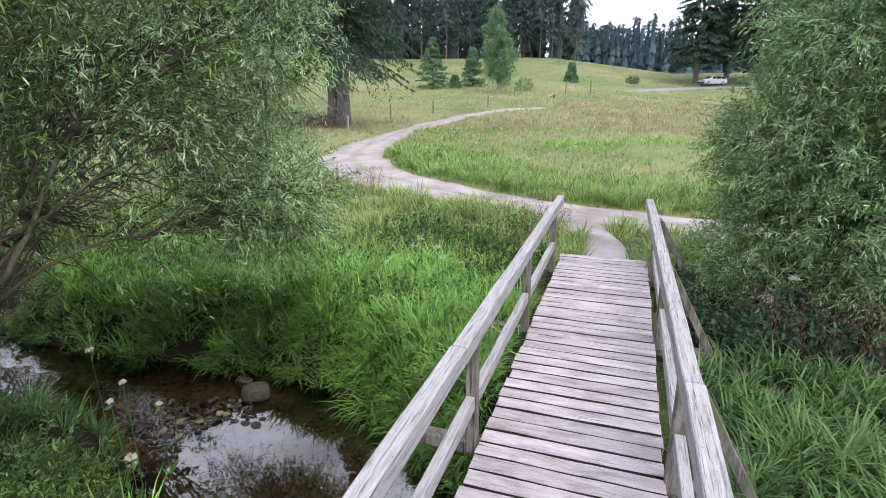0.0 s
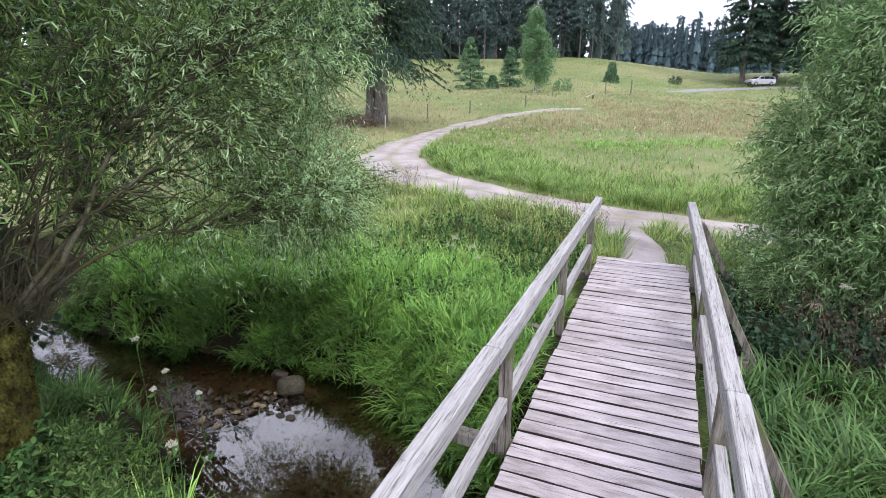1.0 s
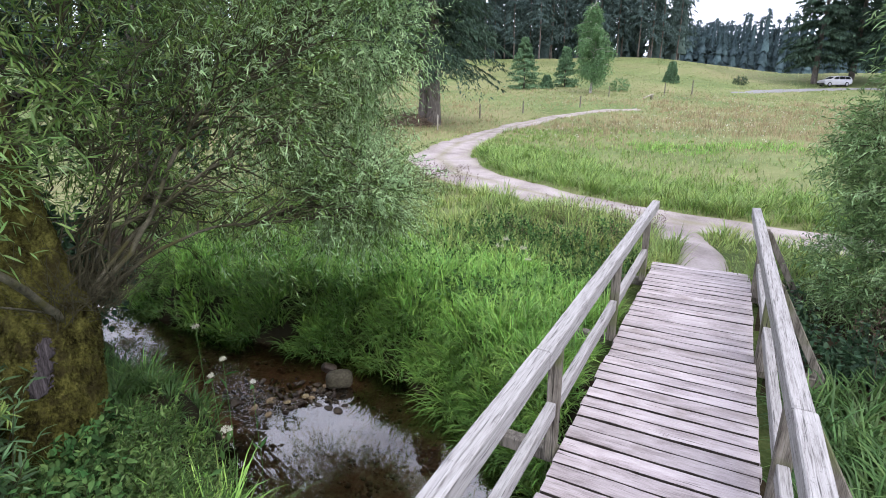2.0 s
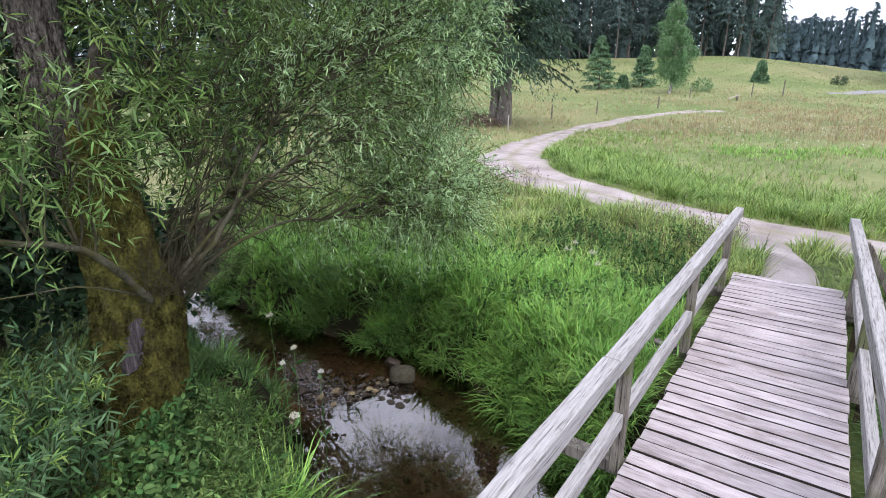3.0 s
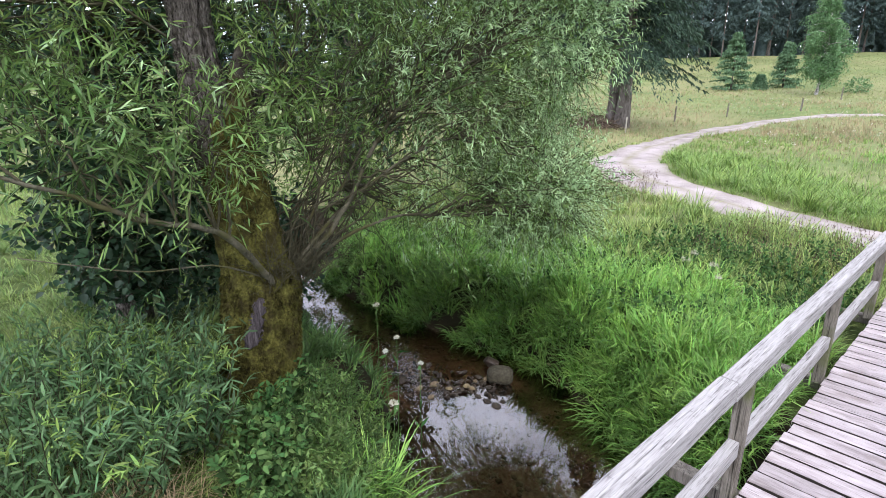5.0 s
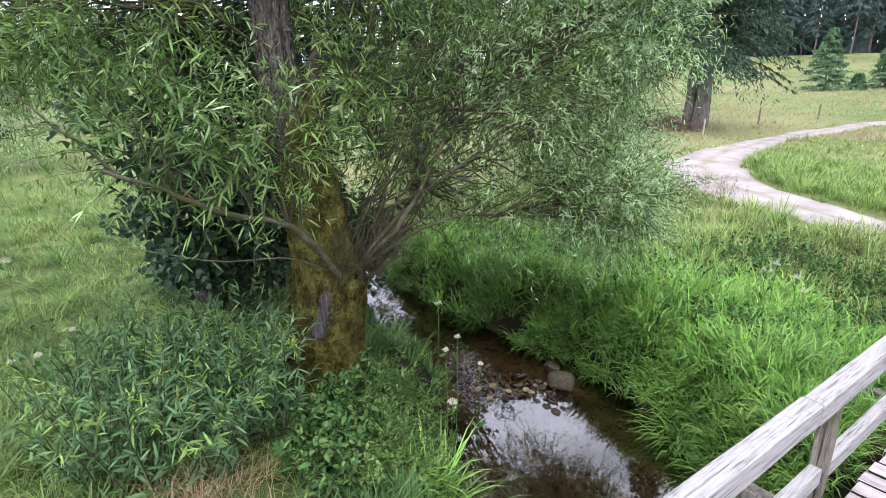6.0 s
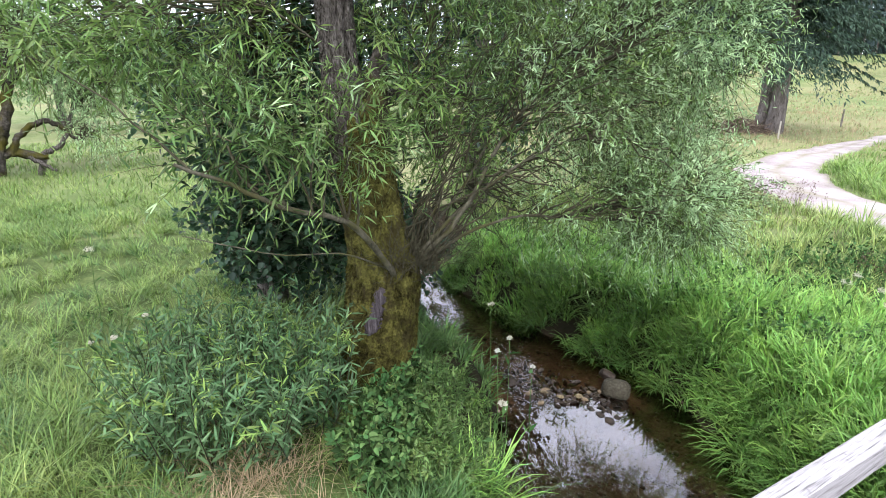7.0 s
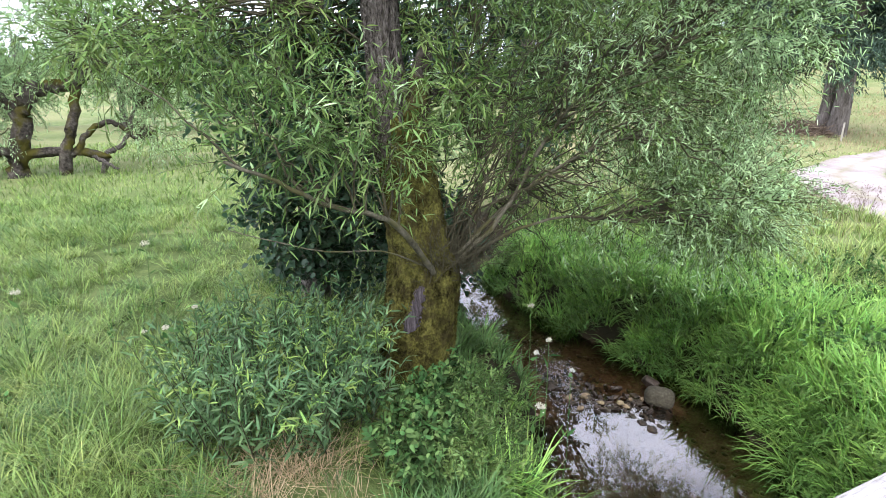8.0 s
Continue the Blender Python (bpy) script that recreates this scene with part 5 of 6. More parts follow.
def build_shoots():
    """Leafy willow shoots and broad-leaved herbs at the foot of the trunk."""
    sh = thing("willow_shoots", "thicket of upright leafy willow shoots at the trunk's foot", "shrub", (-4.4, 0.5, float(land(-4.4, 0.5))))
    wood, crown = Geo(), Geo()
    n = 300
    u, a = np.sqrt(RNG.random(n)), RNG.random(n) * 6.28
    x, y = -4.3 + 1.05 * u * np.cos(a), 0.5 + 0.85 * u * np.sin(a)
    root = np.stack([x, y, land(x, y)], -1) - np.array(sh.location)
    way = np.stack([0.25 + (RNG.random(n) - 0.5) * 0.7, (RNG.random(n) - 0.5) * 0.7, np.ones(n)], -1)
    add_leafy_twigs(crown, wood, root + way * 0.1, way, 0.5 + 0.55 * RNG.random(n), 24, 0.15, 0.0215, 0.14, 0.75, 0.005, lance=True)
    tagged(part("brushwood", wood, M_twig, sh), kind="stuff")
    part("leaves", crown, M_cool, sh)
    tips = Geo()
    q = RNG.random(n) < 0.3
    add_leafy_twigs(tips, None, (root + way * 0.1 + unit(way) * 0.45)[q], way[q] + RNG.normal(size=(int(q.sum()), 3)) * 0.3, 0.3, 14, 0.12, 0.016, 0.25, 0.8, lance=True)
    part("young_leaves", tips, M_lush, sh, "yellow-green shoot tips")
    hb = thing("nettle_patch", "patch of nettles and broad-leaved herbs on the bank", "herbs", (-3.2, 1.8, float(land(-3.2, 1.8))), kind="stuff")
    wood, crown = Geo(), Geo()
    n = 420
    u, a = np.sqrt(RNG.random(n)), RNG.random(n) * 6.28
    x, y = -3.25 + 0.62 * u * np.cos(a) - 0.25 * u * np.sin(a), 1.75 + 0.85 * u * np.sin(a)
    root = np.stack([x, y, land(x, y)], -1) - np.array(hb.location)
    way = np.stack([0.2 + (RNG.random(n) - 0.5) * 0.6, (RNG.random(n) - 0.5) * 0.6, np.ones(n)], -1)
    fringe = (line_off(STREAM, x, y) < 0.75) | (RNG.random(n) < 0.2)
    ln = 0.3 + 0.4 * RNG.random(n)
    add_leafy_twigs(crown, wood, root[~fringe], way[~fringe], ln[~fringe], 18, 0.088, 0.044, 0.3, 0.85, 0.004, True)
    bright = Geo()
    add_leafy_twigs(bright, wood, root[fringe], way[fringe], ln[fringe] * 0.85, 26, 0.07, 0.02, 0.25, 0.9, 0.003)
    part("young_leaves", bright, M_shoot, hb, "small bright green leaves at the water's edge")
    tagged(part("brushwood", wood, M_twig, hb), kind="stuff")
    part("leaves", crown, M_herb, hb)


# ---------------------------------------------------------------- grass
def build_grass():
    def free(x, y, edge=0.0):
        ok = (line_off(STREAM, x, y) > edge) & (line_off(ROAD, x, y) > -0.1) & (line_off(SPUR, x, y) > -0.06)
        ok &= ~((x > DECK_L - 0.2) & (x < DECK_R + 0.25) & (y < DECK_END) & (y > -2))
        ok &= np.hypot(x + 4.28, y - 1.78) > 0.4
        return ok

    def sward(name, label, mat, n, r0, r1, az0, az1, power, hgt, wid, lean, where, segs=3, per=9, tuft=0.07):
        x, y, r = ground_points(n // per, r0, r1, az0, az1, power)
        keep = free(x, y) & where(x, y, r)
        x, y, r = x[keep], y[keep], r[keep]
        g = Geo()
        clump = 0.45 + 0.75 * (np.sin(x * 1.7 + np.sin(y * 1.3) * 2) * np.cos(y * 1.5 + x * 0.4) * 0.5 + 0.5) + 0.35 * RNG.random(len(x))
        x, y, r, clump = (np.repeat(q, per) for q in (x, y, r, clump))
        h = hgt * clump * (0.5 + 0.65 * RNG.random(len(x)))
        root = np.stack([x, y, land(x, y) - 0.02], -1)
        add_blades(g, root, h, wid * np.maximum(1, r / 6.0) ** 0.75 * (0.7 + 0.6 * RNG.random(len(x))), lean, segs, tuft=tuft)
        tagged(part(name, g, mat), label, "grass", kind="stuff")

    edge = lambda x, y: line_off(STREAM, x, y)
    far_side = lambda x, y: y > np.interp(x, STREAM[:, 0], STREAM[:, 1])
    def stalks(name, label, mat, n, r0, r1, az0, az1, hgt, leaf, wid, where, per=9):
        """Leafy grass: upright stalks with short arching blades to all sides, in mounds with dark gaps between."""
        x, y, r = ground_points(n, r0, r1, az0, az1, 1.0)
        mound = np.clip(1.5 * np.sin(x * 3.1 + np.sin(y * 2.3) * 1.9 + 0.4 * y) * np.cos(y * 2.6 + 1.3 * np.sin(x * 1.7) + 0.8), -1, 1)
        keep = free(x, y, -0.05) & where(x, y, r) & (mound > -1.5 + 0.7 * RNG.random(len(x)))
        x, y, mound = x[keep], y[keep], mound[keep]
        m = len(x)
        h = hgt * (0.72 + 0.36 * mound) * (0.6 + 0.6 * RNG.random(m))
        lean = RNG.normal(size=(m, 2)) * 0.28
        s = (np.arange(per) + 1.0) / per
        root = np.stack([x, y, land(x, y) - 0.02], -1)
        pos = root[:, None] + np.stack([lean[:, :1] * h[:, None] * s**2, lean[:, 1:] * h[:, None] * s**2, h[:, None] * s], -1)
        g = Geo()
        size = leaf * (0.65 + 0.7 * RNG.random((m, per))) * (1.1 - 0.45 * s)
        add_blades(g, pos.reshape(-1, 3), (size * 0.85).ravel(), wid * (0.7 + 0.6 * RNG.random(m * per)), 1.15, 2)
        q = h > np.quantile(h, 0.6)
        add_blades(g, root[q], h[q] * 1.1, 0.006, 0.35, 2)
        tagged(part(name, g, mat), label, "grass", kind="stuff")

    def tussocks(name, label, mat, n, r0, r1, az0, az1, power, length, wid, where, per=36, spread=0.06, segs=4, th0=(0.05, 0.5), th1=(0.9, 2.3), grow=0.0, mounds=0.45):
        """Dense tufts of arching blades, higher and lower in mounds."""
        x, y, r = ground_points(n, r0, r1, az0, az1, power)
        keep = free(x, y, -0.02) & where(x, y, r)
        x, y, r = x[keep], y[keep], r[keep]
        m = len(x)
        mound = np.sin(x * 2.1 + np.sin(y * 1.7) * 1.6 + 0.5 * y) * np.cos(y * 1.9 + 1.2 * np.sin(x * 1.3) + 0.8) + 0.5 * np.sin(x * 4.7 + 1.0) * np.cos(y * 5.1 - x)
        size = length * (1 + mounds * np.clip(mound, -1, 1)) * (0.75 + 0.5 * RNG.random(m)) * np.maximum(1, r / 8.0) ** grow
        ta = RNG.random(m) * 2 * np.pi
        lean = np.stack([np.cos(ta), np.sin(ta)], -1) * RNG.random((m, 1))
        ang = RNG.random((m, per)) * 2 * np.pi
        way = np.stack([np.cos(ang), np.sin(ang)], -1) * 0.75 + lean[:, None]
        off = np.stack([np.cos(ang), np.sin(ang), 0 * ang], -1) * (spread * np.maximum(1, r / 6.0)[:, None] * RNG.random((m, per)))[..., None]
        root = np.stack([x, y, land(x, y) - 0.02], -1)[:, None] + off
        g = Geo()
        add_arched(g, root.reshape(-1, 3), (size[:, None] * (0.55 + 0.6 * RNG.random((m, per)))).ravel(), (wid * np.maximum(1, r / 6.0)[:, None] ** 0.8 * (0.7 + 0.6 * RNG.random((m, per)))).ravel(), way.reshape(-1, 2), th0, th1, segs)
        tagged(part(name, g, mat), label, "grass", kind="stuff")

    hollow = lambda x, y: (np.hypot(x + 4.95, y - 4.95) > 0.14) & (np.hypot((x + 6.4) * 0.7, y - 4.8) > 0.16) & (np.hypot(x + 3.95, y - 5.2) > 0.12)
    tussocks("bank_grass", "lush bright green grass tussocks arching over the stream bank", M_sedge, 4800, 3.2, 9.8, 0, 72, 1.0, 0.37, 0.0145, lambda x, y, r: (edge(x, y) < 2.5) & (edge(x, y) > 0.09 + 0.07 * np.sin(3.3 * x + 1.0)) & hollow(x, y) & far_side(x, y) & (x < 0.0), 23, 0.06, 4, (0.0, 0.4), (0.7, 2.2))
    stalks("bank_grass", "leafy grass stalks filling the stream bank", M_sedge, 3000, 3.2, 9.8, 0, 72, 0.52, 0.26, 0.013, lambda x, y, r: (edge(x, y) < 2.4) & (edge(x, y) > 0.2) & hollow(x, y) & far_side(x, y) & (x < 0.1), 8)
    tussocks("bank_grass", "drooping grass on the steep bank face, its shade put into the green", M_face, 8600, 3.0, 9.5, 2, 72, 1.0, 0.33, 0.013, lambda x, y, r: (edge(x, y) < 0.5) & (edge(x, y) > -0.01) & hollow(x, y) & far_side(x, y) & (x < 0.1), 24, 0.07, 3, (0.1, 0.8), (1.4, 2.7))
    tussocks("bank_grass", "rank green grass beside the bridge, bush shade in its colour", M_dark_grass, 3000, 1.8, 9, -75, -4, 1.0, 0.38, 0.0165, lambda x, y, r: (edge(x, y) < 4.2) & (edge(x, y) > 0.1) & far_side(x, y) & (x > 0.6) & ((y < 5.3 - 0.1 * x) | (RNG.random(len(x)) < 0.04)), 18, 0.06, 4, (0.0, 0.45), (0.8, 2.3))
    tussocks("bank_grass", "blue-green grass on the near bank, willow shade in its colour", M_dark_grass, 1500, 2.4, 8.4, 42, 80, 1.0, 0.3, 0.009, lambda x, y, r: (edge(x, y) < 0.9) & (edge(x, y) > np.where(x < -4.4, 0.2, 0.12)) & ~far_side(x, y) & (x < -2.3), 32, 0.07)
    tussocks("bank_grass", "fresh green grass overhanging the near edge of the pool", M_sedge, 110, 2.8, 5.6, 42, 66, 1.0, 0.5, 0.011, lambda x, y, r: (edge(x, y) < 0.4) & (edge(x, y) > 0.1) & ~far_side(x, y) & (x < -2.6), 26, 0.08)
    tussocks("meadow_grass", "mixed meadow grass between stream and track", M_grass, 2300, 5.0, 15, -30, 66, 0.9, 0.36, 0.008, lambda x, y, r: (edge(x, y) > 1.5 + 0.8 * RNG.random(len(x))) & far_side(x, y) & ((x < -0.2) | (y > 7.9)), 26, 0.11, 3, (0.05, 0.5), (0.5, 1.8))
    tussocks("meadow_grass", "soft rank meadow grass beside the willow", M_soft, 2300, 3.0, 17, 66, 126, 1.15, 0.31, 0.0062, lambda x, y, r: ~far_side(x, y) & (edge(x, y) > 0.6) & (np.hypot(x + 3.3, y - 0.4) > 0.4), 26, 0.1, 3, (0.1, 0.7), (1.0, 2.4), 0.0, 0.55)
    tussocks("meadow_grass", "blue-green grass tufts in the meadow", M_dark_grass, 520, 3.0, 15, 66, 126, 1.1, 0.32, 0.006, lambda x, y, r: ~far_side(x, y) & (edge(x, y) > 0.6) & (np.sin(x * 1.9 + 1) * np.cos(y * 2.2) > 0.0), 30, 0.11, 3, (0.1, 0.6), (0.9, 2.2))
    sward("meadow_grass", "soft meadow grass beyond the willow", M_soft, 40000, 12, 36, 66, 128, 1.2, 0.34, 0.008, 1.2, lambda x, y, r: ~far_side(x, y) & (edge(x, y) > 0.7), 2, 5, 0.3)
    inner = lambda x, y: (y > 12.8) & (x > np.interp(y, ROAD[3:, 1], ROAD[3:, 0]))
    tussocks("meadow_grass", "tall lush grass tussocks along the inner side of the track", M_lush, 4200, 12, 24, -20, 32, 1.0, 0.46, 0.0078, lambda x, y, r: inner(x, y) & (line_off(ROAD, x, y) > 0.25) & (line_off(ROAD, x, y) < 0.5 + 4.5 * RNG.random(len(x)) ** 1.6), 20, 0.08, 3, (0.05, 0.5), (0.8, 2.2))
    tussocks("verge_grass", "short yellowish grass creeping over the track's edges", M_grass, 6500, 8.0, 44, -14, 42, 0.9, 0.14, 0.0055, lambda x, y, r: (np.abs(np.minimum(line_off(ROAD, x, y), line_off(SPUR, x, y)) - 0.12) < 0.2), 12, 0.08, 2, (0.1, 0.8), (0.8, 1.9))
    sward("meadow_grass", "lush grass inside the bend of the track", M_lush, 56000, 13, 36, -20, 30, 1.0, 0.34, 0.006, 0.9, lambda x, y, r: inner(x, y) & (line_off(ROAD, x, y) < 1.5 + 10 * RNG.random(len(x)) ** 2.0))
    sward("meadow_grass", "short grazed grass on the hillside", M_mead, 17000, 66, 128, -8, 26, 0.5, 0.2, 0.014, 0.5, lambda x, y, r: r > 66, 2, 1, 0.0)
    sward("meadow_grass", "ripening hay meadow beyond the track", M_mead, 46000, 14, 75, -14, 60, 1.3, 0.26, 0.0065, 0.6, lambda x, y, r: r > 13, 2, 4, 0.2)
    drift = lambda x, y: np.sin(x * 0.45 + 1.2 * np.sin(y * 0.11)) * np.cos(y * 0.23 + 0.3 * x) + 0.6 * np.sin(x * 0.17 + y * 0.4)
    sward("meadow_grass", "pinkish-brown ripe grass heads drifting through the hay meadow", M_ripe, 17000, 31, 62, -14, 17, 0.9, 0.4, 0.0055, 0.4, lambda x, y, r: inner(x, y) & (line_off(ROAD, x, y) > 1.5) & (drift(x, y) > -0.75 + 0.5 * RNG.random(len(x))), 2, 5, 0.35)
    sward("meadow_grass", "strip of bright yellow-green grass in the meadow", M_sedge, 9000, 24, 31, -14, 9, 1.0, 0.3, 0.007, 0.7, lambda x, y, r: inner(x, y) & (np.abs(r - 27.5 - 1.2 * np.sin(x * 0.8)) < 1.8 * RNG.random(len(x)) ** 0.5), 2, 5, 0.3)
    sward("meadow_grass", "rough grass at the near end of the bridge", M_grass, 16000, 0.9, 9, 100, 330, 0.6, 0.28, 0.012, 0.9, lambda x, y, r: ~far_side(x, y) & (edge(x, y) > 0.1), 2)
    g = Geo()
    for cx, cy, sx, sy, n in ((-0.83, 7.75, 0.14, 0.35, 420), (0.58, 7.9, 0.13, 0.5, 620), (-0.62, 8.1, 0.1, 0.2, 160)):
        x, y = cx + sx * RNG.normal(size=n) * 0.6, cy + sy * RNG.normal(size=n) * 0.6
        add_blades(g, np.stack([x, y, np.maximum(land(x, y), -0.25)], -1), 0.2 + 0.25 * RNG.random(n), 0.012, 0.8, 3)
    tagged(part("grass_tufts", g, M_grass), "grass tufts growing over the deck's far corners", "grass", kind="stuff")
    sward("dry_grass", "dry straw-coloured stalks among the meadow grass", M_hay, 84000, 6, 80, -14, 60, 1.1, 0.36, 0.0042, 0.7, lambda x, y, r: far_side(x, y) & (edge(x, y) > 1.5) & (RNG.random(len(x)) < np.interp(r, (6, 18, 24, 32, 58, 80), (0.08, 0.06, 0.12, 1.0, 0.9, 0.0)) * np.interp(np.sin(x * 0.22 + 2.1 * np.sin(y * 0.11)) * np.cos(y * 0.19 + 0.8 * np.sin(x * 0.3)), (-0.6, 0.1), (0.25, 1.0))), 2, 4, 0.2)
    sward("dry_grass", "dry bleached grass at the foot of the willow", M_hay, 5000, 2.4, 5.0, 70, 110, 1.0, 0.3, 0.005, 1.5, lambda x, y, r: ~far_side(x, y) & (np.hypot(x + 3.3, y - 0.35) < 0.25 + 0.4 * RNG.random(len(x))), 2)


def build_herbs():
    """Broad-leaved herbs mixed into the bank and the rough meadow."""
    for label, n, x0, x1, y0, y1, hgt, leaf in (("broad-leaved herbs among the grass by the bridge", 650, -4.2, -1.0, 5.2, 9.8, 0.46, 0.085), ("low leafy herbs along the far bank", 320, -8.5, -2.5, 5.4, 9.0, 0.4, 0.08),
                                                ("leafy weeds under the osier bush, its shade put into their colour", 420, 0.7, 4.6, 5.3, 7.2, 0.4, 0.1), ("docks and herbs in the meadow", 70, -7.5, -4.5, -2.5, 0.3, 0.16, 0.07)):
        x, y = x0 + (x1 - x0) * RNG.random(n), y0 + (y1 - y0) * RNG.random(n)
        keep = (line_off(STREAM, x, y) > 0.3) & (line_off(ROAD, x, y) > 0.4) & (np.sin(x * 2.3 + 1) * np.cos(y * 2.0 - x) > -0.25)
        x, y = x[keep], y[keep]
        n = len(x)
        root = np.stack([x, y, land(x, y)], -1)
        way = np.stack([(RNG.random(n) - 0.5) * 0.6, (RNG.random(n) - 0.5) * 0.6, np.ones(n)], -1)
        g, w = Geo(), Geo()
        add_leafy_twigs(g, w, root, way, hgt * (0.6 + 0.7 * RNG.random(n)), 14, leaf, leaf * 0.5, 0.1, 0.95, 0.004, True)
        g.add(np.concatenate(w.v), np.concatenate(w.f)) if w.v else None
        # weeds under the osier take the alder's dark leaf as painted shade
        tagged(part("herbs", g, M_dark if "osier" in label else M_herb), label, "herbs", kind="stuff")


build_forest()
build_near_conifers()
build_birch()
build_willow()
build_alder()
build_screen_willow()
build_osier()
build_shoots()
build_grass()
build_herbs()


# ---------------------------------------------------------------- smaller things
def stone_geo(size, seed, flat=0.6, blunt=1):
    """A broken, angular stone with blunted edges."""
    rnd = random.Random(seed)
    bm = bmesh.new()
    for k in range(22):
        d = Vector((rnd.gauss(0, 1), rnd.gauss(0, 1), rnd.gauss(0, 1))).normalized() * (0.44 + 0.08 * rnd.random())
        bm.verts.new((d.x * size[0], d.y * size[1], d.z * size[2] * (flat if d.z < 0 else 1)))
    hull = bmesh.ops.convex_hull(bm, input=bm.verts)
    bmesh.ops.delete(bm, geom=[v for v in bm.verts if not v.link_faces], context="VERTS")
    bmesh.ops.bevel(bm, geom=list(bm.edges), offset=0.045 * min(size) * blunt, segments=blunt, affect="EDGES")
    for f in bm.faces:
        f.smooth = blunt > 1
    return bm


def build_stones():
    rnd = random.Random(5)
    bm = bmesh.new()
    bmesh.ops.create_icosphere(bm, subdivisions=4, radius=0.5)
    for v in bm.verts:
        c = Vector([math.copysign(abs(q) ** 0.72, q) for q in v.co * 2]) * 0.5
        c += Vector(noise.noise_vector(v.co * 2.3)) * 0.05 + Vector(noise.noise_vector(v.co * 7.0)) * 0.015
        v.co = (c.x * 0.32, c.y * 0.21, c.z * 0.22)
    for f in bm.faces:
        f.smooth = True
    big = part("stone", bm, M_boulder)
    big.location, big.rotation_euler = (-3.69, 4.34, -0.93), (0.06, 0.08, 0.75)
    tagged(big, "rounded pale grey boulder at the water's edge", "stone")
    second = part("stone", stone_geo((0.26, 0.2, 0.16), 2), M_stone)
    second.location = (-3.98, 4.52, -0.95)
    tagged(second, "dark wet stone beside the boulder", "stone")
    models = []
    for k in range(6):
        s = part("stone", stone_geo((0.05 + 0.018 * k, 0.045 + 0.013 * k, 0.03 + 0.008 * k), 4 + k), M_stone)
        s.location = (-3.62 + 0.13 * (k % 3), 4.02 - 0.12 * (k // 3), -1.0)
        models.append(tagged(s, "small wet stone in the shallow riffle", "stone", "stones in the riffle"))
    for k in range(150):
        a, u = rnd.random() * 6.28, math.sqrt(rnd.random())
        x, y = -4.1 + 0.65 * u * math.cos(a), 3.88 + 0.38 * u * math.sin(a) + 0.25 * u * math.cos(a)
        copy_thing(models[rnd.randrange(6)], pose(x, y, -1.05 + 0.05 * rnd.random(), 70 * rnd.random(), 70 * rnd.random(), 360 * rnd.random()) @ Matrix.Diagonal((0.35 + 1.6 * rnd.random() ** 1.5, 0.35 + 1.3 * rnd.random() ** 1.5, 0.5 + rnd.random(), 1)))
    for k in range(80):
        s, j = rnd.random(), 0.28
        x, y = -4.15 + 0.5 * s + j * (rnd.random() - 0.5), 3.4 + 0.85 * s + j * (rnd.random() - 0.5)
        copy_thing(models[rnd.randrange(6)], pose(x, y, -1.05 + 0.05 * rnd.random(), 70 * rnd.random(), 70 * rnd.random(), 360 * rnd.random()) @ Matrix.Diagonal((0.35 + 1.6 * rnd.random() ** 1.5, 0.35 + 1.3 * rnd.random() ** 1.5, 0.5 + rnd.random(), 1)))
    # tan clods and bleached stones that stand out of the riffle
    for k in range(9):
        t = rnd.random()
        c = part("stone", stone_geo((0.07 + 0.07 * rnd.random(), 0.06 + 0.04 * rnd.random(), 0.05 + 0.03 * rnd.random()), 40 + k), M_clod)
        c.location = (-4.3 + 0.75 * t + 0.3 * (rnd.random() - 0.5), 3.35 + 0.85 * t + 0.4 * (rnd.random() - 0.5), -1.0 + 0.02 * rnd.random())
        c.rotation_euler = (0.5 * rnd.random(), 0.5 * rnd.random(), 6 * rnd.random())
        tagged(c, "tan clod of stone and dried weed in the riffle", "stone", "clods in the riffle")
    pebbles = Geo()
    ico = bmesh.new()
    bmesh.ops.create_icosphere(ico, subdivisions=1, radius=0.5)
    ico.verts.ensure_lookup_table()
    v0, f0 = np.array([v.co[:] for v in ico.verts]), np.array([[v.index for v in f.verts] for f in ico.faces])
    ico.free()
    for k in range(1800):
        x, y = -8 + 7.5 * rnd.random(), 1.8 + 3.2 * rnd.random()
        if float(line_off(STREAM, np.array(x), np.array(y))) > 0.1:
            continue
        s = 0.03 + 0.05 * rnd.random()
        pebbles.add(v0 * np.array([s, s * (0.6 + 0.4 * rnd.random()), s * 0.55]) * (0.85 + 0.3 * RNG.random((len(v0), 1))) + np.array([x, y, float(land(x, y)) + s * 0.15]), f0)
    tagged(part("pebbles", pebbles, M_pebble), "brown and grey pebbles on the stream bed", "pebbles", kind="stuff")


